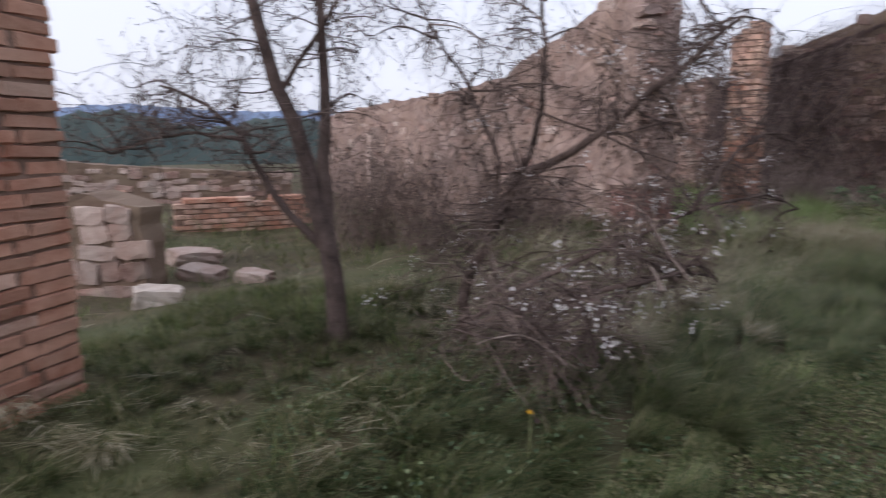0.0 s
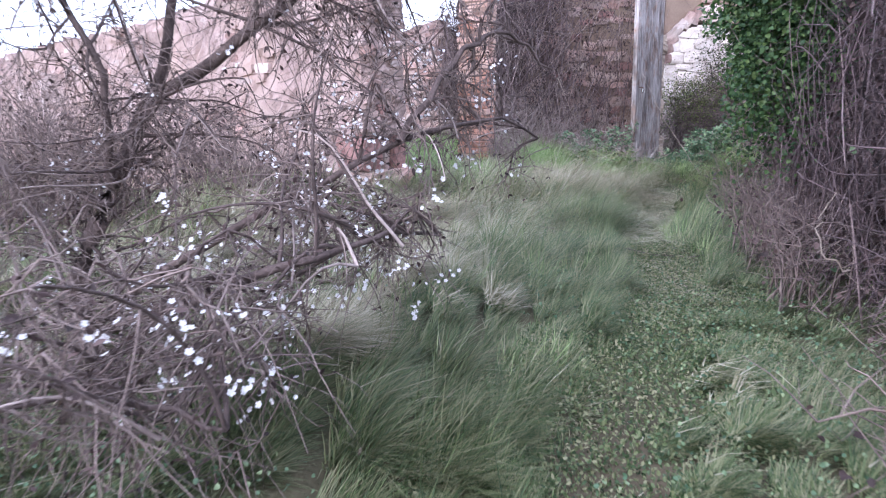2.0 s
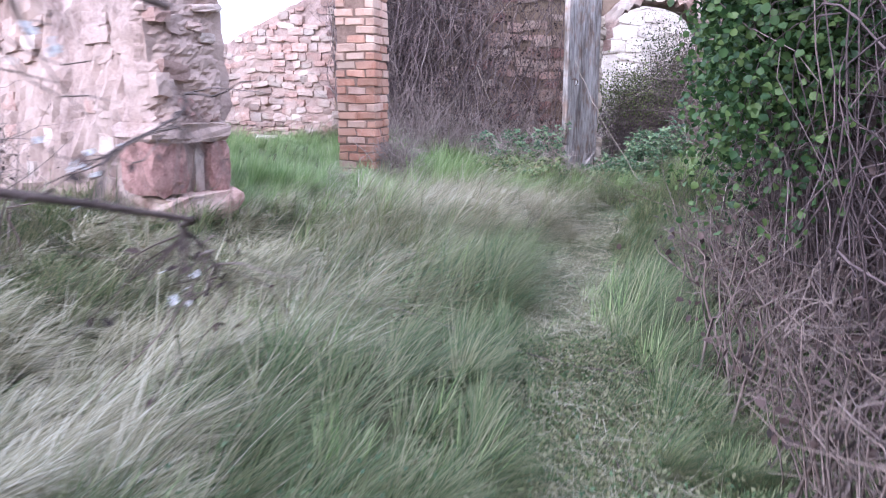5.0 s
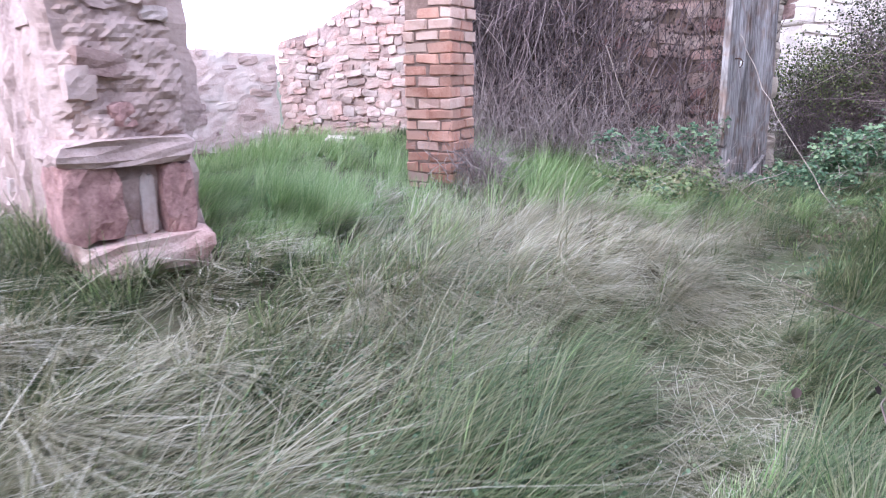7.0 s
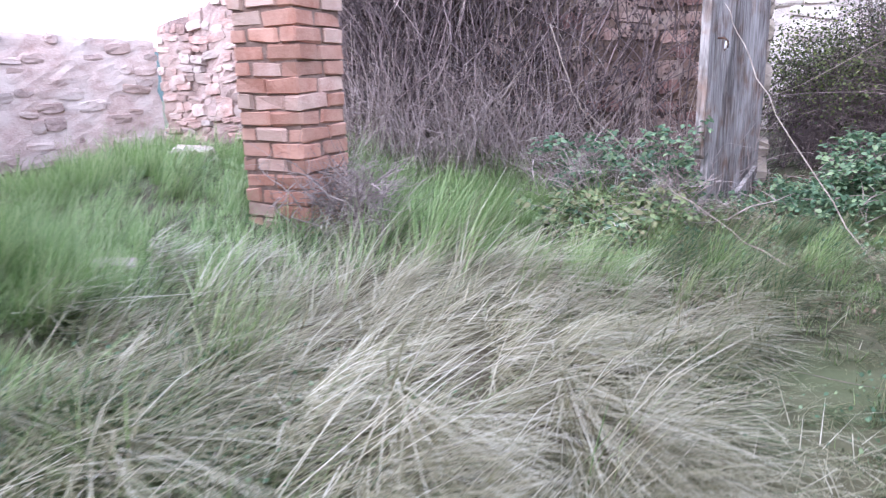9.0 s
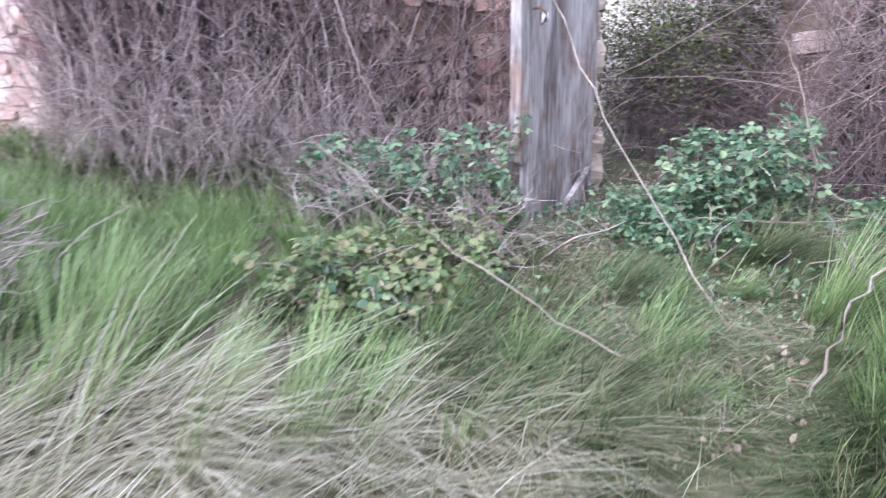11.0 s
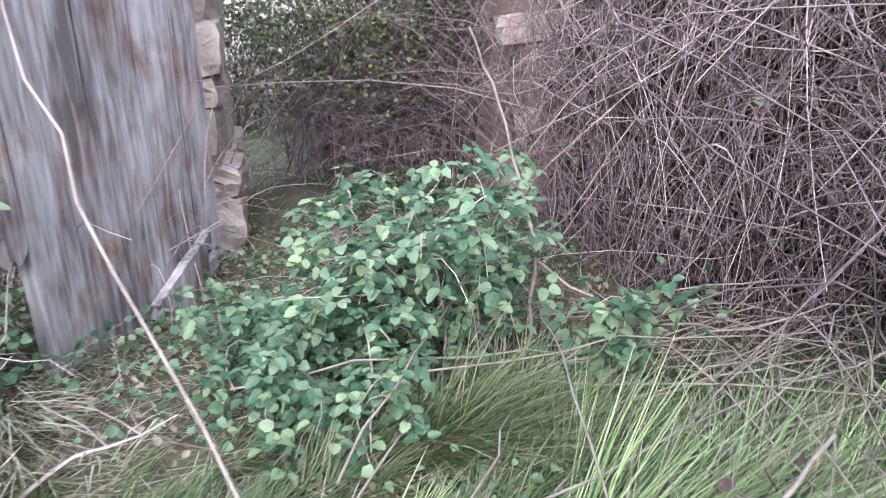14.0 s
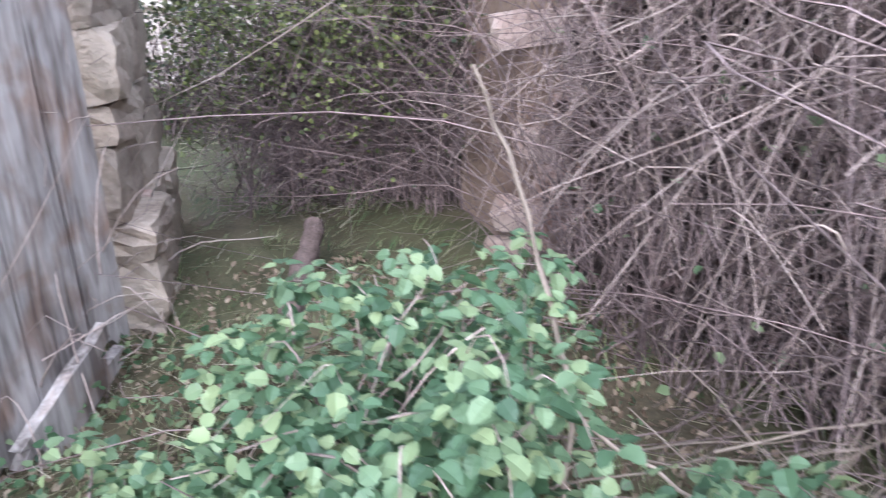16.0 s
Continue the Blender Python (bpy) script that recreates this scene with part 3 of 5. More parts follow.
def plank(width, height, thick, seed, ragged=0.06):
    """A weathered board: cupped, with worn ends and grooves along the grain. It stands on its foot, u to the right."""
    bm = bmesh.new()
    r = random.Random(seed)
    nu, nv = 8, 26
    g = {}
    lift = [r.uniform(0, ragged) for _ in range(nu + 1)]
    groove = [r.uniform(-0.0005, 0.0003) for _ in range(nu + 1)]
    for side in (0, 1):
        for i in range(nu + 1):
            for j in range(nv + 1):
                s, t = i / nu, j / nv
                z = lift[i] * (1 - t) ** 4 + height * t - lift[-1 - i] * t ** 6
                w = 0.012 * noise.noise(Vector((seed, t * 3, i > nu / 2))) * (1 if i in (0, nu) else 0.2)
                d = groove[i] * (1 if side else -1) + 0.005 * noise.noise(Vector((seed + s * 1.5, z * 2.5, side)))
                g[side, i, j] = bm.verts.new((s * width + w, (side - 0.5) * thick + d, z))
    for i in range(nu):
        for j in range(nv):
            bm.faces.new([g[0, i, j], g[0, i + 1, j], g[0, i + 1, j + 1], g[0, i, j + 1]])
            bm.faces.new([g[1, i + 1, j], g[1, i, j], g[1, i, j + 1], g[1, i + 1, j + 1]])
        for j in (0, nv):
            bm.faces.new([g[0, i, j], g[1, i, j], g[1, i + 1, j], g[0, i + 1, j]])
    for j in range(nv):
        for i in (0, nu):
            bm.faces.new([g[0, i, j], g[0, i, j + 1], g[1, i, j + 1], g[1, i, j]])
    bmesh.ops.recalc_face_normals(bm, faces=bm.faces[:])
    return bm


DOOR_TURN = 54.3
door = tagged(empty("door_1", 3.75, 11.87, -0.12), "old grey plank door standing open against the jamb", "door", kind="structure")
door.rotation_euler = (radians(-1.4), 0, radians(DOOR_TURN))
u = 0.0
for k, (w, foot, t0) in enumerate(((0.11, 0.55, 0.07), (0.34, 0.02, 0.055), (0.27, 0.1, 0.062), (0.24, 0.16, 0.06), (0.18, 0.22, 0.066))):
    b = part("plank", plank(w - 0.008, 3.12 + 0.1 * math.sin(k * 2.3) - foot, t0, 30 + k), WOOD, door, smooth=False)
    b.location = (u, t0 / 2, foot)
    u += w
for zz in (0.75, 1.95):
    b = part("batten", plank(0.12, 0.95, 0.045, int(zz * 50), 0.01), WOOD, door)
    b.matrix_local = Matrix.Translation((1.1, 0.09, zz)) @ pose(0, 0, 0, 0, -90, 0)
b = part("broken_board", plank(0.17, 0.48, 0.04, 71, 0.1), WOOD, door, "pale split board leaning at the foot")
b.matrix_local = Matrix.Translation((0.52, -0.05, 0.2)) @ pose(0, 0, 0, 0, 66, 0)
hv, hf = tubes([[(0.14, -0.0, 1.44), (0.14, -0.05, 1.44), (0.14, -0.08, 1.41), (0.13, -0.08, 1.37), (0.12, -0.06, 1.35)]], [[0.008] * 5], 8)
raw("hook", hv, hf, IRON, door, True)
bm = bmesh.new()
bmesh.ops.create_cone(bm, cap_ends=True, segments=14, radius1=0.022, radius2=0.016, depth=0.06)
bmesh.ops.bevel(bm, geom=bm.edges[:], offset=0.004, segments=2, affect="EDGES")
b = part("insulator", bm, CERAMIC, door, "white ceramic insulator", True)
b.location = (0.18, -0.055, 1.39)


# ---- grass ----
WAY = np.array([(1.04, -1.75), (1.02, -0.45), (1.03, 0.49), (1.14, 1.34), (1.38, 2.09), (1.7, 3.0), (2.15, 4.0), (2.4, 5.6), (2.6, 6.6), (3.1, 7.9), (3.6, 9.0), (4.4, 10.2), (4.6, 10.8)])


def off_way(x, y):
    """How far a place lies from the trodden way."""
    p = np.stack([x, y], -1)
    best = np.full(len(x), 99.0)
    for a, b in zip(WAY, WAY[1:]):
        d = b - a
        t = np.clip(((p - a) @ d) / (d @ d), 0, 1)
        best = np.minimum(best, np.linalg.norm(p - a - t[:, None] * d, axis=1))
    return best


def field(x, y, seed, scale):
    """Smooth random values, about -1 to 1."""
    r = np.random.default_rng(seed)
    v = np.zeros(len(x))
    for k in range(7):
        a, f, ph = r.uniform(0, 6.3), scale * r.uniform(0.6, 2.2), r.uniform(0, 6.3)
        v += np.sin(f * (x * np.cos(a) + y * np.sin(a)) + ph)
    return v / 2.8


def blob(x, y, cx, cy, rx, ry):
    return np.exp(-((x - cx) / rx) ** 2 - ((y - cy) / ry) ** 2)


def dryness(x, y):
    d = 0.7 * field(x, y, 3, 1.3) - 0.32 - 0.28 * step(4.6, 3.2, y)
    d += 1.1 * blob(x, y, 1.2, 7.0, 0.9, 1.3) + 0.8 * blob(x, y, 0.0, 8.6, 1.2, 1.2) + 1.7 * blob(x, y, 2.0, 9.3, 0.9, 0.8) + 0.8 * blob(x, y, 0.3, 6.2, 0.8, 1.0) - 0.7 * blob(x, y, 2.5, 7.2, 0.5, 0.5) + 1.0 * blob(x, y, -0.6, 1.0, 0.5, 0.5) + 0.2 * blob(x, y, 2.2, 0.9, 0.4, 0.9) + 0.9 * blob(x, y, 1.1, 5.4, 0.9, 0.8) + 1.1 * blob(x, y, 2.85, 8.2, 0.35, 0.35) + 0.9 * blob(x, y, 3.2, 9.6, 0.5, 0.6)
    d -= 1.3 * blob(x, y, 2.0, 1.5, 0.7, 1.2) + 1.3 * blob(x, y, 3.25, 7.6, 0.55, 1.0) + 0.6 * blob(x, y, 3.4, 7.0, 0.7, 1.4) + 0.8 * blob(x, y, 2.6, 4.6, 0.9, 0.9) + 1.0 * blob(x, y, 4.6, 10.6, 0.9, 0.7) + 0.6 * blob(x, y, -0.2, 2.6, 0.9, 0.7) + 1.6 * blob(x, y, 4.7, 9.9, 1.2, 1.2) + 0.5 * blob(x, y, 0.9, 12, 2.5, 1.2)
    return d


def clear(x, y, trodden=True):
    """False inside walls, pillars and the door."""
    ok = ~((np.abs(x - 1.07) < 0.27) & (np.abs(y - 10.42) < 0.27)) & ~((np.abs(x - -2.39) < 0.33) & (np.abs(y - 1.08) < 0.33))
    u = (x + 0.03) * 0.8 - (y - 7.31) * 0.6
    w = (x + 0.03) * 0.6 + (y - 7.31) * 0.8
    ok &= ~((u < 0.05) & (u > -9) & (w > -0.05) & (w < 0.65))
    ok &= ~((y > 13.05) & (y < 14.4) & (x > 0.3) & ((x < 4.5) | (x > 5.85)))
    ok &= ~((y > 13.45 + (0.2 - x) * 0.38) & (x < 0.4)) & ~((y > 14.4 + (x + 2.3) * 0.766) & (x < -2.0))
    if not trodden:
        return ok
    bare = 1.1 * blob(x, y, 4.5, 12.0, 0.55, 0.9) + 0.9 * blob(x, y, 5.8, 10.9, 0.9, 0.45) + 0.6 * blob(x, y, 3.95, 10.4, 0.3, 0.35) 
    return ok & (rng.uniform(0, 1, len(x)) > bare * 0.8)


def scatter(n, x0, x1, y0, y1):
    x, y = rng.uniform(x0, x1, n), rng.uniform(y0, y1, n)
    return x, y


def sow(n, box, near, far, trodden=True):
    x, y = scatter(n, *box)
    d = off_way(x, y)
    keep = (d >= near) & (d < far) & clear(x, y, trodden)
    return x[keep], y[keep], d[keep]


SWARDS = {"dry": [], "green": [], "lush": []}


def lay(x, y, d, wide, levels=4):
    dry = dryness(x, y)
    pickdry = rng.normal(0, 0.26, len(x)) + dry
    lush = 0.45 * blob(x, y, 4.9, 10.3, 1.2, 0.8) + 0.9 * blob(x, y, -0.4, 9.2, 1.1, 1.0) + 1.5 * blob(x, y, 2.0, 10.9, 1.1, 0.9) + 1.1 * blob(x, y, 2.6, 10.4, 0.6, 0.6) + 0.9 * blob(x, y, -0.9, 11.0, 1.6, 1.6) + 0.6 * blob(x, y, 0.3, 9.2, 0.9, 1.1) + 0.9 * blob(x, y, -1.8, 12.0, 1.8, 1.4) + 0.25 * blob(x, y, 2.5, 6.4, 0.45, 0.8)
    flow = -0.25 + 1.1 * field(x, y, 11, 0.9)
    # tufts: blades gather round the nearest of many centres and part outwards from it
    cell = 0.26
    gx, gy = np.floor(x / cell), np.floor(y / cell)
    h1 = np.modf(np.abs(np.sin(gx * 12.9898 + gy * 78.233) * 43758.5453))[0]
    h2 = np.modf(np.abs(np.sin(gx * 39.346 + gy * 11.135) * 24634.6345))[0]
    h3 = np.modf(np.abs(np.sin(gx * 73.156 + gy * 52.235) * 15731.743))[0]
    cx, cy = (gx + 0.15 + 0.7 * h1) * cell, (gy + 0.15 + 0.7 * h2) * cell
    away = np.arctan2(y - cy, x - cx)
    pull = np.where(h3 > 0.3, 0.42, 0.08)
    x, y = x + (cx - x) * pull, y + (cy - y) * pull
    pickdry = pickdry + (h3 - 0.5) * 1.35
    for key in SWARDS:
        islush = lush + rng.normal(0, 0.2, len(x)) + (h1 - 0.5) * 0.7 > 0.6
        m = (pickdry > 0.22) & ~islush if key == "dry" else islush if key == "lush" else (pickdry <= 0.22) & ~islush
        n = int(m.sum())
        if not n:
            continue
        tall = 0.8 + 0.3 * field(x[m], y[m], 21, 2.4) + 0.9 * (h2[m] - 0.45)
        low = (1 - 0.62 * step(0.36, 0.18, d[m])) * (1 - 0.55 * step(10.9, 11.4, y[m]) * step(3.2, 3.8, x[m])) * (1 + 0.35 * blob(x[m], y[m], 4.9, 10.0, 0.8, 0.7)) * (1 - 0.48 * step(6.0, 4.0, y[m])) * (1 - 0.35 * step(9.0, 10.0, y[m]) * step(1.2, 0.4, x[m]))
        ln = np.clip(rng.normal({"dry": 0.44, "green": 0.26, "lush": 0.3}[key], 0.09, n), 0.08, 0.75) * np.clip(tall, 0.3, 1.5) * low
        trod = np.where(d[m] < 0.2, 0.35, 0)
        lean = np.clip(trod + rng.normal(1.33 if key == "dry" else 0.98, 0.3, n), 0, 1.5)
        curl = np.clip(rng.normal(0.45, 0.3, n), 0.0, 1.2)
        if key == "lush":
            lean, curl = lean * 0.6, curl * 0.8
        curl = np.minimum(curl, 1.66 - lean)
        fx, fy = np.cos(flow[m]) + 0.75 * np.cos(away[m]), np.sin(flow[m]) + 0.75 * np.sin(away[m])
        head = np.arctan2(fy, fx) + rng.normal(0, 0.38, n)
        pile = np.clip(0.1 + 0.12 * field(x[m], y[m], 51, 2.6) + 0.08 * field(x[m], y[m], 52, 6.0), 0, 0.4) * np.clip(d[m] * 2.5, 0.15, 1)
        thatch = pile * np.sqrt(rng.uniform(0, 1, n)) * {"dry": 1.0, "green": 0.45, "lush": 0.15}[key]
        wd = rng.uniform(0.0022, 0.0055, n) * wide
        SWARDS[key].append(blades(x[m], y[m], ground(x[m], y[m]) - 0.02 + thatch, ln, wd, lean, curl, head, levels))


lay(*sow(320000, (-1.5, 6.2, -1.4, 12.6), 0.0, 1.5), 1.25, 3)
lay(*sow(190000, (-1.5, 6.2, 2.0, 12.6), 0.0, 0.5), 1.1, 3)
lay(*sow(170000, (-1.4, 2.9, -0.9, 4.6), 0.0, 1.6), 1.2, 3)
lay(*sow(26000, (4.0, 5.8, 9.4, 11.2), 0.0, 2.0, False), 1.5, 3)
lay(*sow(150000, (0.0, 3.2, -1.2, 6.0), 0.0, 0.5), 1.3, 3)
lay(*sow(56000, (-2.2, 3.4, 8.5, 13.2), 1.5, 6.0), 1.6, 3)
lay(*sow(75000, (-1.8, 1.6, 3.6, 9.2), 1.5, 6.0), 1.5, 3)
lay(*sow(60000, (-3.4, 1.0, -0.4, 4.4), 0.8, 6.0), 1.7, 3)
lay(*sow(85000, (-4.5, 6.5, -1.5, 15.5), 1.5, 4.0), 1.8, 3)
lay(*sow(40000, (-12.0, 7.0, -4.0, 17.0), 4.0, 14.0), 3.2, 3)
for key, mat, label in (("dry", GRASS_DRY, "long bleached dry grass lying in bent swathes"), ("green", GRASS, "rank green grass mixed with straw"), ("lush", GRASS_LUSH, "fresh bright green grass")):
    vs, fs, base = [], [], 0
    for v, f in SWARDS[key]:
        vs.append(v)
        fs.append(f + base)
        base += len(v)
    tagged(raw("grass_" + key, np.concatenate(vs), np.concatenate(fs), mat), label, "grass", kind="stuff")

# low leafy weeds between the blades
x, y, d = sow(80000, (-2.0, 6.0, -0.8, 12.8), 0.0, 2.2, False)
m = field(x, y, 33, 2.0) + rng.normal(0, 0.2, len(x)) + 1.6 * blob(x, y, 4.4, 11.6, 0.6, 1.0) + 0.9 * blob(x, y, 1.5, 1.6, 1.4, 1.8) > 0.4
x, y = x[m], y[m]
v, f = leaves(np.stack([x, y, ground(x, y) + rng.uniform(0.01, 0.14, len(x))], 1), rng.uniform(0.008, 0.019, len(x)) * (1 + 1.1 * step(10.3, 10.9, y)), shape=1.3)
tagged(raw("weed_cover", v, f, LEAF_BRAMBLE), "low green weeds creeping among the grass", "weeds", kind="stuff")
x, y, d = sow(130000, (0.2, 3.0, -1.2, 5.6), 0.0, 0.55)
v, f = leaves(np.stack([x, y, ground(x, y) + rng.uniform(0.005, 0.07, len(x))], 1), rng.uniform(0.009, 0.022, len(x)), shape=0.8)
tagged(raw("weed_cover", v, f, GRASS), "short olive-green weeds on the trodden way", "weeds", kind="stuff")
x, y, d = sow(9000, (2.6, 6.2, 9.6, 13.8), 0.0, 2.6, False)
v, f = leaves(np.stack([x, y, ground(x, y) + rng.uniform(0.005, 0.05, len(x))], 1), rng.uniform(0.018, 0.04, len(x)), shape=0.8)
tagged(raw("leaf_litter", v, f, LITTER), "brown dead leaves on the soil", "leaf litter", kind="stuff")


x, y = rng.normal(4.45, 0.5, 2600), rng.normal(11.4, 0.8, 2600)
x, y = np.concatenate([x, rng.normal(3.95, 0.3, 1200), rng.normal(5.7, 0.6, 1600)]), np.concatenate([y, rng.normal(10.4, 0.35, 1200), rng.normal(10.8, 0.35, 1600)])
s = rng.uniform(0.5, 0.78, 5200)
x = np.concatenate([x, np.interp(s, np.linspace(0, 1, len(WAY)), WAY[:, 0]) + rng.normal(0.1, 0.3, 5200)])
y = np.concatenate([y, np.interp(s, np.linspace(0, 1, len(WAY)), WAY[:, 1]) + rng.normal(0, 0.2, 5200)])
n = len(x)
v, f = blades(x, y, ground(x, y) + rng.uniform(0.005, 0.05, n), rng.uniform(0.08, 0.3, n), rng.uniform(0.002, 0.004, n), np.full(n, 1.5) + rng.normal(0, 0.08, n), rng.normal(0, 0.1, n), rng.uniform(0, 6.28, n))
tagged(raw("straw_litter", v, f, GRASS_DRY), "flattened straw and broken stems on trodden soil", "straw", kind="stuff")


# ---- canes, shrubs and trees ----
def arcs(base, tip, sag, k=9, wob=0.03):
    """Arching paths from base to tip (n, 3), lifted in the middle by sag, with a slight wobble."""
    t = np.linspace(0, 1, k)[None, :, None]
    P = base[:, None] * (1 - t) + tip[:, None] * t
    P[..., 2] += 4 * sag[:, None] * (t * (1 - t))[..., 0]
    n = len(base)
    for c in range(3):
        P[..., c] += (rng.normal(0, wob, (n, 1)) * np.sin(t[..., 0] * rng.uniform(3, 9, (n, 1)) + rng.uniform(0, 6, (n, 1)))) * np.sqrt(t[..., 0])
    return P


def keep_off(P, room):
    """Which paths stay clear of the trodden way."""
    n, k, _ = P.shape
    d = off_way(P[..., 0].ravel(), P[..., 1].ravel()).reshape(n, k)
    return ((d > room) | (P[..., 2] < 0.12) | ((P[..., 2] > 1.85) & (d > 0.45))).all(1) & ~((P[..., 0] < 5.35) & (P[..., 1] > 9.3) & (P[..., 1] < 12.6) & (P[..., 2] > 0.4)).any(1)


def taper(n, k, r0, r1, spread=0.4):
    s = rng.uniform(1 - spread, 1 + spread, (n, 1))
    return s * np.linspace(r0, r1, k)[None]


def thicket(name, centre_line, depth, count, high, label, mats, leafy=0, reach=0.6, arch_mat=None, withered=15, thin=1.0):
    """Bare bramble canes that rise and arch over along a line; depth is to its right-hand side."""
    C = np.array(centre_line, float)
    seg = np.linalg.norm(np.diff(C, axis=0), axis=1)
    cum = np.concatenate([[0], np.cumsum(seg)]) / seg.sum()
    thing = tagged(empty(name, C[0, 0], C[0, 1], 0), label, "bramble thicket")
    inv = np.array([C[0, 0], C[0, 1], 0.0])

    def places(n, lo=0.0, hi=1.0):
        s = rng.uniform(0, 1, n)
        x, y = np.interp(s, cum, C[:, 0]), np.interp(s, cum, C[:, 1])
        i = np.clip(np.searchsorted(cum, s) - 1, 0, len(seg) - 1)
        dx, dy = (C[i + 1] - C[i]).T / seg[i]
        w = depth * rng.uniform(lo, hi, n)
        return x + dy * w, y - dx * w, np.stack([-dy, dx], 1)

    for mat, share, r0, tag in ((mats[0], 0.4, 0.004, "cane_mass"), (mats[1], 0.6, 0.0055, "stem_mass")):
        n = int(count * share)
        x, y, inward = places(n)
        z = ground(x, y)
        base = np.stack([x, y, z - 0.02], 1)
        h = high * rng.beta(2.2, 1.6, n)
        out = rng.normal(0.15, reach, (n, 1)) * inward + rng.normal(0, 0.95, (n, 2))
        tip = np.concatenate([base[:, :2] + out, (z + h * rng.uniform(0.25, 1.0, n))[:, None]], 1)
        P = arcs(base, tip, h * rng.uniform(0.1, 0.6, n), 10, 0.22)
        P[..., 2] = np.maximum(P[..., 2], ground(P[..., 0], P[..., 1]) + 0.01)
        P = P[keep_off(P, 0.62)]
        v, f = tubes(P - inv, taper(len(P), 10, r0 * thin, r0 * thin * 0.3), 3)
        raw(tag, v, f, mat, thing, kind="stuff")
    # long canes that arch sideways and hang
    n = int(count * 0.52)
    x, y, inward = places(n, 0.0, 0.8)
    z = ground(x, y)
    base = np.stack([x, y, z + high * rng.uniform(0.1, 0.95, n)], 1)
    side = np.stack([inward[:, 1], -inward[:, 0]], 1) * rng.normal(0, 0.8, (n, 1)) + inward * rng.uniform(-0.1, 0.35, (n, 1))
    tip = np.concatenate([base[:, :2] + side, (z + high * rng.uniform(0.0, 0.5, n))[:, None]], 1)
    P = arcs(base, tip, rng.uniform(-0.15, 0.45, n), 12, 0.16)
    P[..., 2] = np.maximum(P[..., 2], ground(P[..., 0], P[..., 1]) + 0.01)
    P = P[keep_off(P, 0.62)]
    v, f = tubes(P - inv, taper(len(P), 12, 0.0045 * thin, 0.0018 * thin), 4)
    raw("arching_cane_mass", v, f, CANE if arch_mat is None else arch_mat, thing, kind="stuff")
    # side twigs, finer
    n = int(count * 3.2)
    x, y, inward = places(n)
    z = ground(x, y) + high * rng.beta(1.4, 1.5, n)
    base = np.stack([x, y, z], 1)
    tip = base + np.concatenate([rng.normal(0, 0.28, (n, 2)), rng.normal(-0.06, 0.28, (n, 1))], 1)
    P = arcs(base, tip, rng.normal(0.03, 0.06, n), 6, 0.03)
    P = P[keep_off(P, 0.62)]
    v, f = tubes(P - inv, taper(len(P), 6, 0.0026, 0.001), 3)
    raw("twig_mass", v, f, mats[0], thing, kind="stuff")
    # withered leaves deep inside, added as a dark backing for the thicket's shade
    n = int(count * withered)
    x, y, inward = places(n, 0.12, 1.0)
    c = np.stack([x, y, ground(x, y) + high * rng.beta(1.2, 1.5, n)], 1)
    v, f = leaves(c - inv, rng.uniform(0.03, 0.08, n), shape=1.0)
    raw("withered_foliage", v, f, LEAF_DEAD, thing, kind="stuff")
    if leafy:
        x, y, inward = places(leafy, 0.0, 0.6)
        c = np.stack([x, y, ground(x, y) + high * rng.beta(1.2, 2.2, leafy)], 1)
        v, f = leaves(c - inv, rng.uniform(0.035, 0.07, leafy), shape=1.2)
        raw("foliage", v, f, LEAF_BRAMBLE, thing, kind="stuff")
    return thing


thicket("bramble_thicket", [(2.61, -1.06), (2.49, 0.34), (2.54, 1.93), (2.86, 3.54), (3.1, 4.9), (3.5, 6.0), (3.95, 7.1), (4.35, 8.4)], 1.7, 2000, 2.9, "tall thicket of bare purplish bramble canes", [BRIAR, CANE_DARK], 120, arch_mat=BRIAR)
thicket("bramble_thicket", [(4.4, 8.2), (5.2, 9.2), (5.9, 10.2), (6.2, 10.9)], 1.6, 1100, 2.7, "tangled thicket of bare canes beside the path", [TWIG, CANE_DARK], 150, arch_mat=CANE, thin=0.8)
thicket("bramble_thicket", [(7.6, 10.6), (6.8, 10.95), (6.25, 11.4), (6.0, 12.1), (6.0, 12.9)], 1.3, 2300, 3.1, "dense curtain of dead bramble canes by the doorway", [CANE_DARK, CANE_DARK], 260, reach=0.4, arch_mat=CANE, withered=9, thin=0.72)


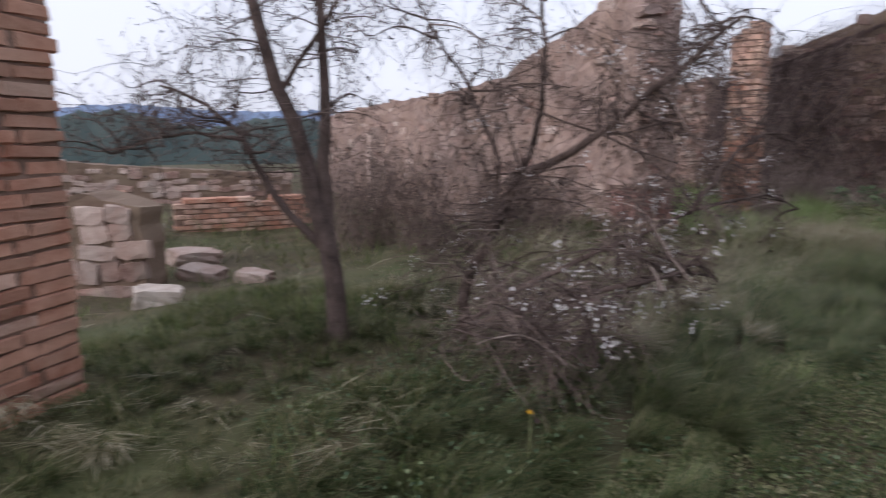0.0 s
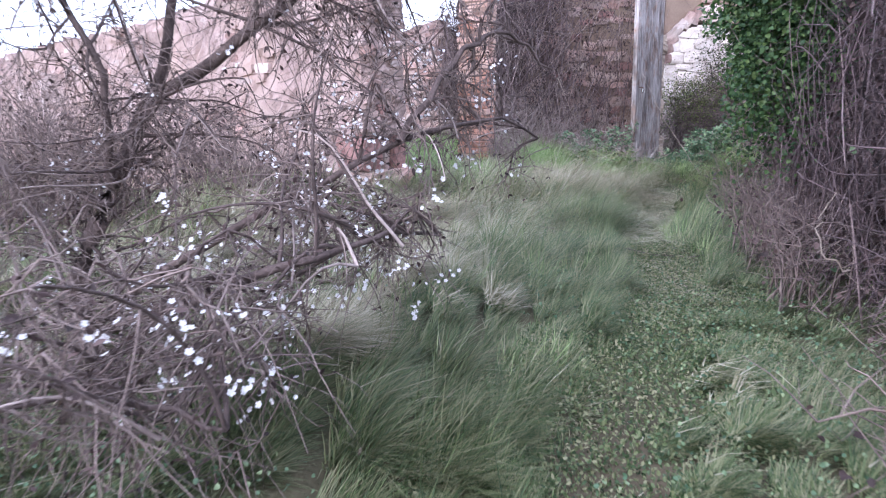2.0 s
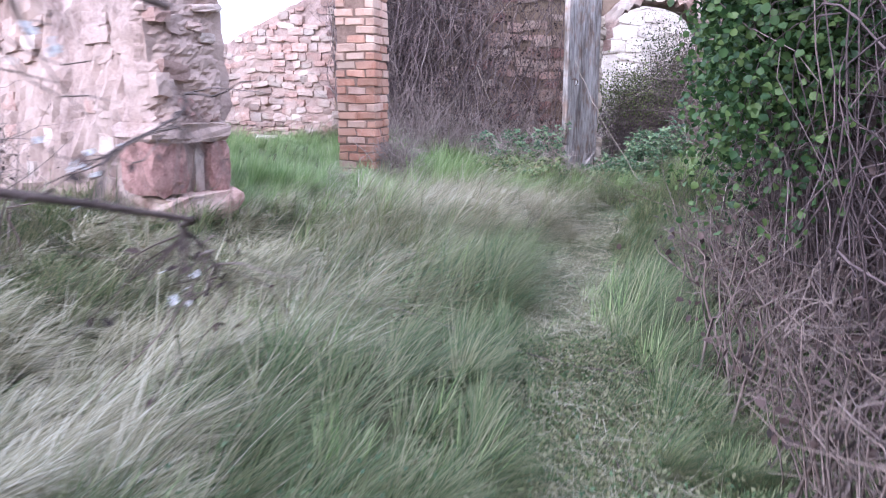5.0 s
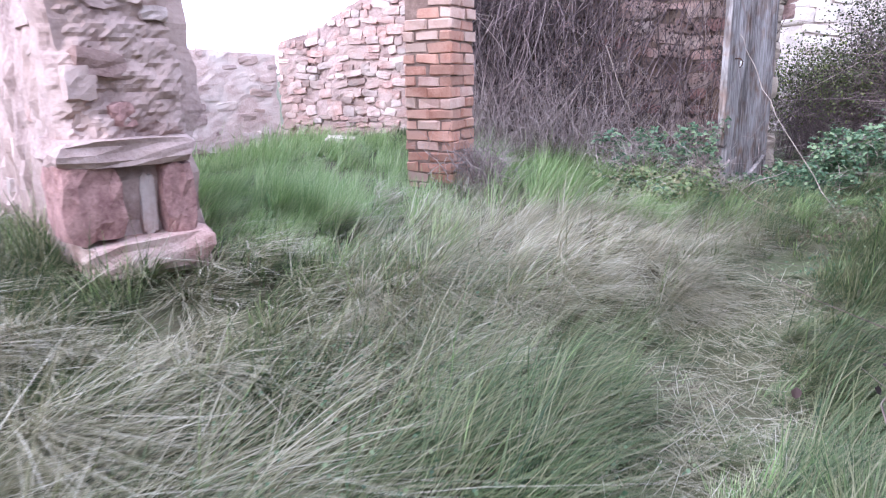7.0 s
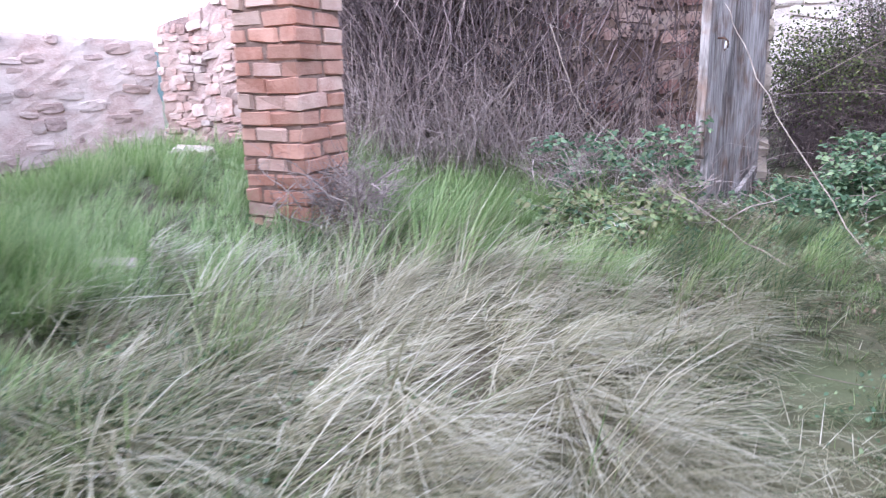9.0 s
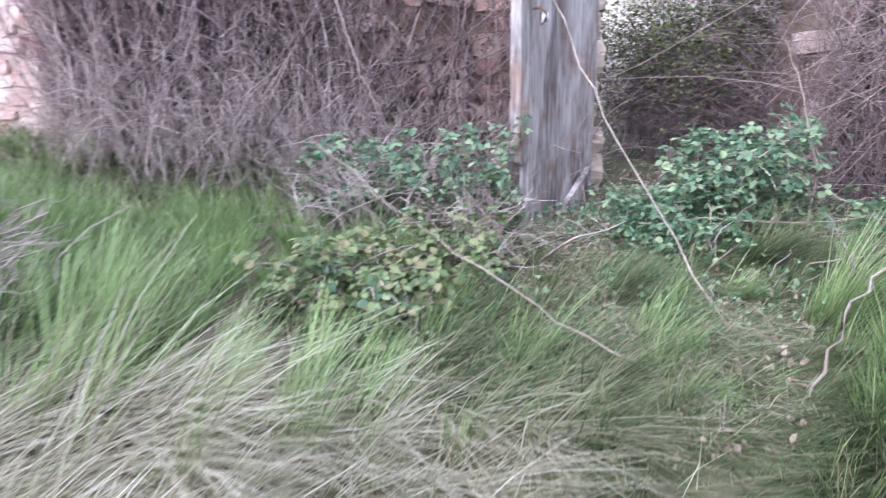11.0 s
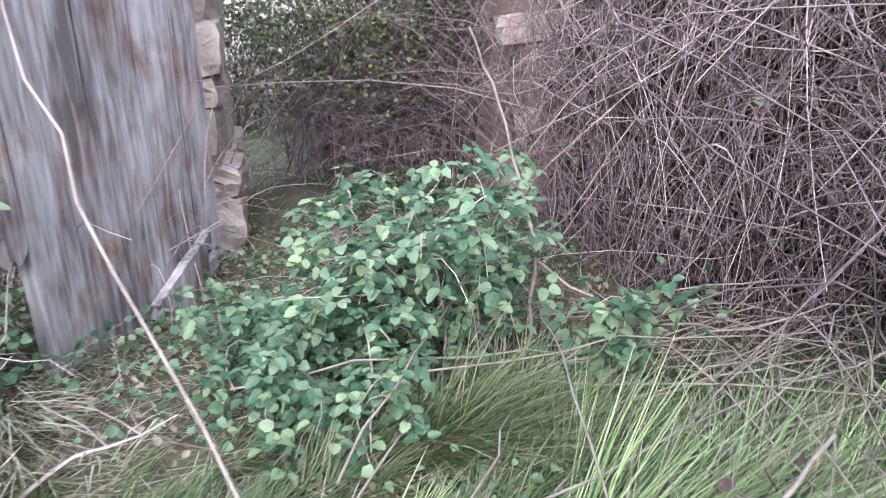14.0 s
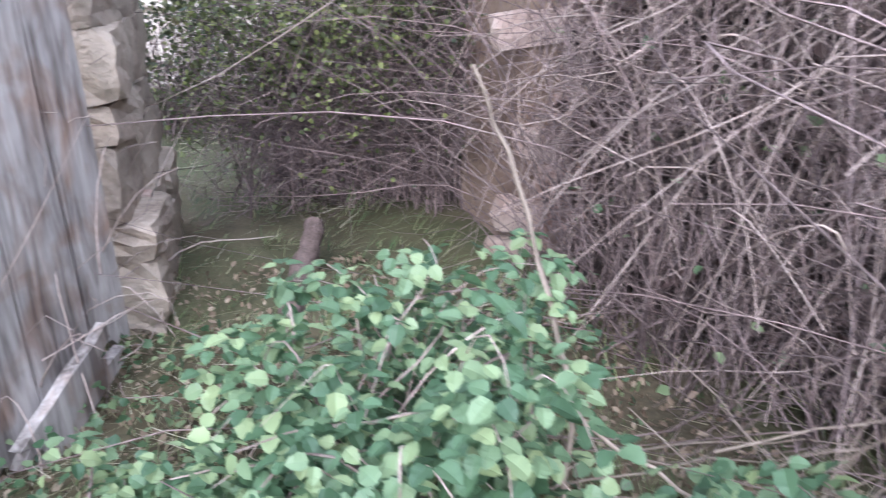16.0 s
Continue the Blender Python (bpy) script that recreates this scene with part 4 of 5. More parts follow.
def vine_wall(name, p0, p1, count, high, label):
    """Old climbing stems that hang and criss-cross on a wall face."""
    thing = tagged(empty(name, *p0, 0), label, "vine")
    inv = np.array([*p0, 0.0])
    p0, p1 = np.array(p0), np.array(p1)
    d = (p1 - p0) / np.linalg.norm(p1 - p0)
    out = np.array([d[1], -d[0]])
    L = np.linalg.norm(p1 - p0)
    for tag, share, r0, mat in (("stem_mass", 0.3, 0.008, CANE_DARK), ("runner_mass", 0.55, 0.004, BRIAR), ("shoot_mass", 0.15, 0.0035, CANE)):
        n = int(count * share)
        s = L * np.clip(rng.beta(0.8, 1.3, n), 0, 1)
        off = np.abs(rng.normal(0.05, 0.07, n)) + 0.04
        q = p0 + s[:, None] * d + off[:, None] * out
        z = ground(q[:, 0], q[:, 1])
        base = np.stack([q[:, 0], q[:, 1], z + (high * rng.uniform(0, 0.75, n) if tag != "stem_mass" else -0.02)], 1)
        h = high * rng.uniform(0.2, 1.0, n)
        q2 = q + rng.normal(0, 1.05, n)[:, None] * d + rng.normal(0.02, 0.05, n)[:, None] * out
        q2 = np.stack([np.clip(q2[:, 0], 0.5, 4.4), q2[:, 1]], 1)
        tip = np.stack([q2[:, 0], q2[:, 1], np.minimum(base[:, 2] + h, np.interp(q2[:, 0], [0.4, 1.2, 1.73, 2.6, 3.3, 3.6, 4.4], [2.3, 2.6, 3.0, 3.35, 3.68, 3.85, 4.0]) + 0.05)], 1)
        v, f = tubes(arcs(base, tip, np.zeros(n), 14, 0.2) - inv, taper(n, 14, r0, r0 * 0.35), 3)
        raw(tag, v, f, mat, thing, kind="stuff")
    # tangle at the foot
    n = int(count * 1.2)
    s = L * rng.uniform(0, 1, n)
    q = p0 + s[:, None] * d + np.abs(rng.normal(0.1, 0.35, n))[:, None] * out
    z = ground(q[:, 0], q[:, 1])
    base = np.stack([q[:, 0], q[:, 1], z], 1)
    tip = base + np.concatenate([rng.normal(0, 0.35, (n, 2)), np.abs(rng.normal(0.5, 0.35, (n, 1)))], 1)
    tip[:, 1] = np.minimum(tip[:, 1], 13.05)
    v, f = tubes(arcs(base, tip, rng.uniform(0, 0.3, n), 8, 0.05) - inv, taper(n, 8, 0.004, 0.0012), 3)
    raw("tangle", v, f, CANE, thing, kind="stuff")
    n = int(count * 8)
    s = L * rng.beta(0.9, 1.4, n)
    q = p0 + s[:, None] * d + np.abs(rng.normal(0.06, 0.06, n))[:, None] * out
    c = np.stack([q[:, 0], q[:, 1], high * rng.uniform(0.1, 1, n)], 1)
    c[:, 2] = np.minimum(c[:, 2], 2.25 + 0.4 * (c[:, 0] - 0.4))
    v, f = leaves(c - inv, rng.uniform(0.025, 0.055, n))
    raw("withered_foliage", v, f, LEAF_DEAD, thing, kind="stuff")
    return thing


vine_wall("climbing_vine", (0.75, 13.1), (4.35, 13.28), 720, 3.9, "mat of old leafless vine stems on the wall")
vine_wall("climbing_vine", (0.6, 13.08), (2.6, 13.18), 620, 3.1, "thick dark mat of hanging vine stems beside the pillar")


def bare_shrub(x, y, r, high, count, label, mat=TWIG, leafy=0):
    thing = tagged(empty("bare_shrub", x, y, float(ground(x, y))), label, "shrub")
    base = np.stack([rng.normal(0, r * 0.35, count), rng.normal(0, r * 0.35, count), np.zeros(count)], 1)
    tip = np.stack([base[:, 0] + rng.normal(0, r * 0.6, count), base[:, 1] + rng.normal(0, r * 0.6, count), high * rng.uniform(0.45, 1, count)], 1)
    P = arcs(base, tip, rng.uniform(-0.02, 0.15, count), 8, 0.05)
    P = P[(off_way((P[..., 0] + x).ravel(), (P[..., 1] + y).ravel()).reshape(count, 8) > 0.5).all(1)]
    count = len(P)
    v, f = tubes(P, taper(count, 8, 0.007, 0.0018), 3)
    raw("stem_mass", v, f, mat, thing, kind="stuff")
    n = count * 5
    i, k = rng.integers(0, count, n), rng.integers(3, 8, n)
    b = P[i, k]
    v, f = tubes(arcs(b, b + 0.8 * np.concatenate([rng.normal(0, 0.16, (n, 2)), rng.normal(0.1, 0.12, (n, 1))], 1), np.zeros(n), 4, 0.02), taper(n, 4, 0.0025, 0.001), 3)
    raw("twig_mass", v, f, mat, thing, kind="stuff")
    if leafy:
        i, k = rng.integers(0, count, leafy), rng.integers(3, 8, leafy)
        v, f = leaves(P[i, k] + rng.normal(0, 0.08, (leafy, 3)), rng.uniform(0.02, 0.045, leafy))
        raw("foliage", v, f, LEAF_DEAD, thing, kind="stuff")
    return thing


for bx, by, br, bh, bn, bl in ((-2.6, 6.6, 0.6, 1.5, 150, 500), (-3.7, 7.2, 0.7, 1.6, 170, 500), (-1.6, 6.9, 0.5, 1.1, 110, 250), (-4.9, 8.2, 0.8, 1.5, 120, 300), (-0.9, 6.4, 0.4, 0.8, 70, 150)):
    tagged(bare_shrub(bx, by, br, bh, bn, "leafless reddish shrub in front of the ruined wall", leafy=bl), group="shrubs along the wall")
bare_shrub(1.45, 10.25, 0.28, 0.45, 90, "dry weed stalks at the foot of the pillar", CANE)
bare_shrub(2.8, 11.6, 0.5, 0.42, 45, "pale dead stalks standing among the brambles", CANE)
bare_shrub(3.5, 11.35, 0.35, 0.35, 30, "pale dead stalks before the old door", CANE)


def foliage_bush(name, x, y, z, r, high, count, mat, label, size=(0.04, 0.075), stems=90, dead=0, root=(0, 0), lumps=22, room=0.75):
    """A leafy bush: leaves crowd in lumps near the outside of an uneven crown, stems inside."""
    thing = tagged(empty(name, x, y, float(ground(x, y))), label, "bush")
    a = rng.uniform(0, 6.28, lumps)
    e = rng.uniform(-0.9, 1.3, lumps)
    rad = rng.uniform(0.55 if lumps < 40 else 0.25, 0.95, lumps)
    cx = np.stack([np.cos(a) * np.cos(e) * r * rad, np.sin(a) * np.cos(e) * r * rad, z + (high - z) * (0.5 + 0.5 * np.sin(e) * rad)], 1)
    i = rng.integers(0, lumps, count)
    c = cx[i] + rng.normal(0, 1, (count, 3)) * np.array([r * 0.24, r * 0.24, (high - z) * 0.13])
    c[:, 2] = np.maximum(c[:, 2], 0.03)
    w = off_way(c[:, 0] + x, c[:, 1] + y)
    c = c[(w > room) | ((c[:, 2] > 1.6) & (w > 0.3))]
    count = len(c)
    nrm = c - np.array([0, 0, (z + high) / 2])
    nrm /= np.linalg.norm(nrm, axis=1, keepdims=True) + 1e-6
    v, f = leaves(c, rng.uniform(*size, count), normal=nrm * 0.6 + np.array([0, 0, 0.8]), shape=1.25)
    raw("foliage", v, f, mat, thing, kind="stuff")
    base = np.stack([rng.normal(0, r * 0.25, stems), rng.normal(0, r * 0.25, stems), np.zeros(stems)], 1)
    base[:, :2] += np.array(root)
    P = arcs(base, cx[rng.integers(0, lumps, stems)], rng.uniform(0, 0.2, stems), 10, 0.12 if root != (0, 0) else 0.05)
    P = P[(off_way((P[..., 0] + x).ravel(), (P[..., 1] + y).ravel()).reshape(len(P), -1) > 0.45).all(1)]
    v, f = tubes(P, taper(len(P), 10, 0.006, 0.002), 3)
    raw("stem_mass", v, f, CANE_DARK, thing, kind="stuff")
    if dead:
        i = rng.integers(0, lumps, dead)
        c = cx[i] * np.array([0.7, 0.7, 0.55]) + rng.normal(0, 1, (dead, 3)) * np.array([r * 0.3, r * 0.3, high * 0.15])
        c[:, 2] = np.maximum(c[:, 2], 0.03)
        b2 = c + rng.normal(0, 0.12, (dead, 3))
        v, f = tubes(arcs(c, b2, np.zeros(dead), 4, 0.02), taper(dead, 4, 0.0025, 0.001), 3)
        raw("twig_mass", v, f, CANE_DARK, thing, kind="stuff")
    return thing


foliage_bush("ivy_bush", 3.27, 5.63, 0.5, 0.55, 2.7, 17000, LEAF_IVY, "tall bush of glossy green ivy leaves over bare canes", (0.022, 0.042), stems=60, root=(0.5, 0.1), lumps=80, room=0.5)
foliage_bush("wild_bush", 5.5, 14.45, 0.2, 0.8, 1.6, 8500, LEAF_OLIVE, "wild bush filling the passage behind the doorway", (0.018, 0.036), 260, 5000, lumps=60)
foliage_bush("wild_bush", 6.2, 14.3, 0.2, 0.75, 2.5, 8000, LEAF_WILD, "dark scrubby bush behind the doorway", (0.018, 0.036), 260, 5000, lumps=60)
foliage_bush("wild_bush", 4.9, 16.6, 0.1, 0.8, 1.2, 1800, LEAF_WILD, "low scrub in front of the pale wall", (0.03, 0.06), 100, 600)


def leaflet_mesh(seed, mat):
    """One toothed bramble leaflet, puckered along its veins, 0.07 m long, growing towards +y."""
    r = random.Random(seed)
    bm = bmesh.new()
    rib, left, right = [], [], []
    n = 6
    for i in range(n + 1):
        s = i / n
        w = 0.028 * math.sin(math.pi * min(1, s * 0.9 + 0.1)) ** 0.6 * (1.05 if i % 2 else 0.92)
        zz = -0.012 * s * s + r.uniform(-0.001, 0.001)
        rib.append(bm.verts.new((0, 0.07 * s, zz)))
        if 0 < i < n:
            left.append(bm.verts.new((-w, 0.07 * s - 0.003, zz + 0.3 * w + r.uniform(-0.002, 0.002))))
            right.append(bm.verts.new((w, 0.07 * s - 0.003, zz + 0.3 * w + r.uniform(-0.002, 0.002))))
    for side in (left, right):
        bm.faces.new([rib[0], rib[1], side[0]])
        for i in range(n - 2):
            bm.faces.new([rib[i + 1], rib[i + 2], side[i + 1], side[i]])
        bm.faces.new([rib[n - 1], rib[n], side[-1]])
    bmesh.ops.recalc_face_normals(bm, faces=bm.faces[:])
    me = bpy.data.meshes.new("leaf")
    bm.to_mesh(me)
    bm.free()
    me.materials.append(mat)
    me.polygons.foreach_set("use_smooth", [True] * len(me.polygons))
    return me


LEAFLETS = [leaflet_mesh(k, LEAF_BRAMBLE) for k in range(6)]
YELLOWING = [leaflet_mesh(k, LEAF_BRAMBLE if k % 2 else LEAF_YELLOW) for k in range(6)]


def bramble(x, y, rx, ry, high, sprays, label, single=280, seed=1, size=1.0, kinds=LEAFLETS):
    """A leafy bramble: arching green canes with leaves of three leaflets."""
    r = random.Random(seed)
    thing = tagged(empty("bramble", x, y, float(ground(x, y))), label, "bramble")
    n = sprays
    ang = rng.uniform(0, 6.28, n)
    base = np.stack([rng.normal(0, rx * 0.3, n), rng.normal(0, ry * 0.3, n), np.full(n, -0.02)], 1)
    tip = np.stack([np.cos(ang) * rx * rng.uniform(0.5, 1.1, n), np.sin(ang) * ry * rng.uniform(0.5, 1.1, n), high * rng.uniform(0.1, 0.85, n)], 1)
    P = arcs(base, tip, high * rng.uniform(0.1, 0.45, n), 9, 0.03)
    v, f = tubes(P, taper(n, 9, 0.004, 0.0015), 4)
    raw("cane_mass", v, f, CANE, thing, True, "stuff")
    made, vs, fs, count = 0, [], [], 0
    for i in range(n):
        for k in range(2, 9):
            for rep in range(2):
                q = Vector(P[i, k]) + Vector((r.gauss(0, 0.035), r.gauss(0, 0.035), r.gauss(0.01, 0.03)))
                if q.z < 0.02:
                    continue
                turn = r.uniform(0, 360)
                tilt = Matrix.Translation(q) @ pose(0, 0, 0, r.gauss(-12, 18), r.gauss(0, 18), turn)
                for a in (-75, 0, 75):
                    sc = size * r.uniform(0.75, 1.1) * (1.15 if a == 0 else 0.95)
                    m = tilt @ pose(0, 0, 0, 0, 0, a) @ Matrix.Translation((0, 0.012, 0)) @ Matrix.Scale(sc, 4)
                    me = r.choice(kinds)
                    if made < single:
                        piece("leaf", me, thing, m)
                    else:
                        co = [m @ w.co for w in me.vertices]
                        vs += [tuple(c) for c in co]
                        fs += [tuple(j + count for j in p.vertices) for p in me.polygons]
                        count += len(co)
                    made += 1
    if fs:
        me = bpy.data.meshes.new("foliage")
        me.from_pydata(vs, [], fs)
        me.materials.append(kinds[0].materials[0])
        ob = new("foliage", me)
        ob.parent = thing
        ob["kind"] = "stuff"
    return thing


bramble(4.96, 11.64, 0.47, 0.5, 0.82, 66, "leafy green bramble spreading before the doorway", 290, 2, 0.62)
bramble(5.5, 11.15, 0.25, 0.2, 0.6, 8, "small leafy bramble among the dead canes", 60, 3, 0.7)
bramble(4.62, 11.35, 0.3, 0.35, 0.36, 26, "low bramble shoots on the trodden ground", 60, 4, 0.6)
bramble(4.4, 11.75, 0.2, 0.3, 0.25, 18, "low bramble shoots beside the open door", 60, 9, 0.6)
bramble(2.95, 10.7, 0.55, 0.45, 0.36, 46, "low bramble with yellowing leaves in the grass", 160, 5, 0.58, YELLOWING)
bramble(3.52, 11.75, 0.28, 0.3, 0.8, 16, "leafy bramble climbing beside the old door", 200, 6, 0.62)
bramble(3.3, 11.25, 0.4, 0.35, 0.3, 16, "low yellowing bramble before the old door", 60, 8, 0.55, YELLOWING)
bramble(2.9, 11.9, 0.5, 0.5, 0.6, 26, "leafy bramble against the vine-covered wall", 60, 7, 0.65)


# ---- the blossoming shrub and the tree ----
def limb(points, r0, r1, k=14):
    """One smooth tapered limb through points."""
    p = np.array(points, float)
    s = np.linspace(0, len(p) - 1, k)
    P = np.stack([np.interp(s, np.arange(len(p)), p[:, c]) for c in range(3)], 1)
    P[1:-1] = (P[:-2] + 2 * P[1:-1] + P[2:]) / 4
    P[1:-1] += rng.normal(0, 0.008, (k - 2, 3))
    return P, np.linspace(r0, r1, k)


def woody(name, limbs, label, category, sub, twig_len, twigs, dead, petals, droop=-0.1, bright=None):
    """limbs: (part name, points, r0, r1). Sub-branches grow from them, twigs from those, then withered leaves and blossom."""
    x, y = south(*limbs[0][1][0])[:2]
    inv = np.array([x, y, float(ground(x, y))])
    thing = tagged(empty(name, *inv), label, category)
    nodes = []
    for tag, pts, r0, r1 in limbs:
        P, R = limb([south(*q) for q in pts], r0, r1)
        v, f = tubes((P - inv)[None], R[None], 8)
        raw(tag, v, f, BARK, thing, True)
        nodes.append(P[5:])
    nodes = np.concatenate(nodes)
    b = nodes[rng.integers(0, len(nodes), sub)]
    d = rng.normal(0, 1, (sub, 3))
    d[:, 2] = d[:, 2] * 0.6 + 0.25
    d /= np.linalg.norm(d, axis=1, keepdims=True)
    t = b + d * rng.uniform(0.4, 1.0, (sub, 1)) * twig_len * 2
    t[:, 2] = np.maximum(t[:, 2], 0.15)
    S = arcs(b, t, rng.normal(0.03, 0.05, sub), 10, 0.04)
    S = S[keep_off(S, 0.62) & (S[:, -1, 1] < 4.6)]
    sub = len(S)
    v, f = tubes(S - inv, taper(sub, 10, 0.0065, 0.002), 5)
    raw("branch_mass", v, f, BARK, thing, True, "stuff")
    if petals:
        v, f = tubes(S[:34] + np.array([0.05, -0.06, -0.04]) - inv, taper(len(S[:34]), 10, 0.0045, 0.0018), 5)
        raw("bleached_branch_mass", v, f, CANE, thing, True, "stuff")
    i, k = rng.integers(0, sub, twigs), rng.integers(2, 10, twigs)
    b = S[i, k]
    t = b + np.concatenate([rng.normal(0, twig_len * 0.45, (twigs, 2)), rng.normal(droop, twig_len * 0.4, (twigs, 1))], 1)
    t[:, 2] = np.maximum(t[:, 2], 0.1)
    T = arcs(b, t, rng.normal(0, 0.03, twigs), 6, 0.02)
    T = T[keep_off(T, 0.55) & (T[:, -1, 1] < 4.6)]
    twigs = len(T)
    v, f = tubes(T - inv, taper(twigs, 6, 0.0026, 0.0009), 3)
    raw("twig_mass", v, f, TWIG, thing, kind="stuff")
    i, k = rng.integers(0, twigs, dead), rng.integers(1, 6, dead)
    v, f = leaves(T[i, k] - inv, rng.uniform(0.012, 0.028, dead), shape=0.7)
    raw("withered_foliage", v, f, LEAF_DEAD, thing, kind="stuff")
    if petals:
        w = np.ones(twigs) if bright is None else bright(T[:, 3])
        spots = rng.choice(twigs, petals // 8, p=w / w.sum())
        i = np.repeat(spots, 8)[:petals]
        petals = len(i)
        c = T[i, np.repeat(rng.integers(2, 6, len(spots)), 8)[:petals]] + rng.normal(0, 0.024, (petals, 3))
        c = np.repeat(c, 5, 0)
        n = len(c)
        a = np.tile(np.arange(5) * 1.2566, petals)
        nrm = np.repeat(rng.normal(0, 0.5, (petals, 3)) + np.array([0, -0.5, 0.7]), 5, 0)
        nrm /= np.linalg.norm(nrm, axis=1, keepdims=True)
        u = np.cross(nrm, np.array([0.3, 0.5, 0.1]))
        u /= np.linalg.norm(u, axis=1, keepdims=True)
        w2 = np.cross(nrm, u)
        d = np.cos(a)[:, None] * u + np.sin(a)[:, None] * w2
        s = np.cross(nrm, d)
        L = np.repeat(rng.uniform(0.006, 0.01, petals), 5)[:, None]
        pts = [c, c + d * L * 0.45 + s * L * 0.42 + nrm * L * 0.1, c + d * L * 0.95 + s * L * 0.25 + nrm * L * 0.3, c + d * L * 0.95 - s * L * 0.25 + nrm * L * 0.3, c + d * L * 0.45 - s * L * 0.42 + nrm * L * 0.1]
        v = np.stack(pts, 1).reshape(-1, 3)
        f = np.arange(n * 5).reshape(n, 5)
        raw("blossom", v - inv, f, PETAL, thing, kind="stuff")
    return thing


woody("blossom_shrub", [
    ("trunk", [(-1.34, 4.38, 0.0), (-1.32, 4.42, 0.39), (-1.1, 4.35, 0.79), (-0.96, 4.54, 1.18)], 0.045, 0.03),
    ("limb", [(-0.96, 4.54, 1.18), (-0.48, 4.24, 1.38), (-0.03, 4.25, 1.78), (0.35, 4.2, 2.1)], 0.03, 0.01),
    ("limb", [(-0.96, 4.54, 1.18), (-0.81, 4.56, 1.67), (-0.85, 4.6, 2.3), (-1.0, 4.6, 2.9)], 0.024, 0.008),
    ("limb", [(-1.1, 4.35, 0.79), (-1.05, 4.3, 1.3), (-1.3, 4.3, 1.8), (-1.6, 4.2, 2.3)], 0.018, 0.006),
    ("fallen_limb", [(-1.3, 4.3, 0.12), (-0.9, 4.05, 0.45), (-0.3, 3.96, 0.78), (0.14, 4.09, 1.0), (0.55, 4.55, 1.1), (0.85, 5.0, 0.95)], 0.02, 0.005),
    ("limb", [(0.14, 4.09, 1.0), (0.38, 4.4, 1.35), (0.62, 4.65, 1.48), (0.88, 4.85, 1.3)], 0.014, 0.005),
    ("fallen_limb", [(-1.25, 4.2, 0.15), (-0.6, 3.6, 0.5), (-0.15, 3.4, 0.7), (0.1, 3.75, 0.72), (0.3, 4.2, 0.6)], 0.02, 0.005),
    ("fallen_limb", [(-1.2, 4.1, 0.2), (-0.8, 3.4, 0.42), (-0.5, 2.95, 0.5), (-0.25, 2.9, 0.42)], 0.014, 0.005)],
    "half-fallen wild plum shrub with white blossom and withered leaves", "shrub", 240, 0.33, 4600, 5200, 1600,
    bright=lambda p: np.exp(-((p[:, 0] - 0.76) / 0.6) ** 2 - ((p[:, 1] - 2.43) / 0.8) ** 2 - ((p[:, 2] - 0.83) / 0.5) ** 2) + 0.6)
woody("tree", [
    ("trunk", [(-2.1, 4.0, -0.1), (-2.13, 4.02, 0.3), (-2.26, 4.06, 0.76), (-2.42, 4.12, 1.4), (-2.7, 4.17, 1.95), (-2.9, 4.2, 2.5), (-3.05, 4.3, 3.2)], 0.075, 0.03),
    ("trunk", [(-2.24, 4.1, 0.7), (-2.3, 4.2, 1.5), (-2.36, 4.32, 2.3), (-2.4, 4.4, 3.3)], 0.05, 0.02),
    ("limb", [(-2.2, 4.05, 0.62), (-2.56, 4.02, 0.95), (-2.82, 4.0, 1.4), (-3.12, 4.06, 1.64), (-3.6, 4.1, 1.8)], 0.032, 0.008),
    ("limb", [(-2.82, 4.0, 1.4), (-3.1, 3.95, 1.45), (-3.5, 3.9, 1.42), (-3.9, 3.9, 1.3)], 0.014, 0.005),
    ("limb", [(-2.6, 4.15, 1.75), (-2.2, 4.2, 2.3), (-1.8, 4.2, 2.8)], 0.022, 0.008)],
    "slender dark tree with sparse withered leaves", "tree", 120, 0.36, 1500, 4200, 0, droop=0.05)

for bx, by, br, bh, bn in ((2.38, 1.63, 0.4, 0.5, 70), (2.69, 2.32, 0.45, 0.55, 80), (2.75, 4.2, 0.45, 0.6, 80), (3.1, 5.0, 0.4, 0.6, 70), (3.5, 6.1, 0.4, 0.6, 70), (2.31, 0.79, 0.35, 0.4, 50), (5.2, 10.2, 0.3, 0.35, 40)):
    tagged(bare_shrub(bx, by, br, bh, bn, "brown tangle of dead weed stalks by the thicket", TWIG, 160), group="dead weeds by the thicket")


# ---- sticks, timber and loose stones ----
def stick(points, r0, r1, label, mat=STRAW, name="dead_cane", k=16):
    P, R = limb(points, r0 * 0.65, r1 * 0.65, k)
    o = P[0].copy()
    v, f = tubes((P - o)[None], R[None], 7)
    ob = tagged(raw(name, v, f, mat, smooth=True), label, "stick")
    ob.location = o
    return ob


stick([(4.45, 10.42, 0.0), (4.23, 10.86, 0.42), (4.01, 11.3, 0.88), (3.88, 11.66, 1.3), (3.8, 11.85, 1.55)], 0.0075, 0.004, "long pale cane leaning across the old door")
stick([(4.0, 10.1, 0.05), (3.55, 10.2, 0.28), (3.1, 10.2, 0.62), (2.8, 10.16, 0.9)], 0.0065, 0.004, "long dead cane sloping over the bramble")
stick([(2.55, 12.9, 1.5), (2.75, 12.6, 0.95), (2.95, 12.35, 0.6)], 0.008, 0.004, "dead stem leaning against the wall")
stick([(4.45, 9.95, 0.0), (4.6, 10.06, 0.3), (4.85, 10.22, 0.44), (5.3, 10.4, 0.48)], 0.011, 0.006, "grey bent bough lying in the grass")
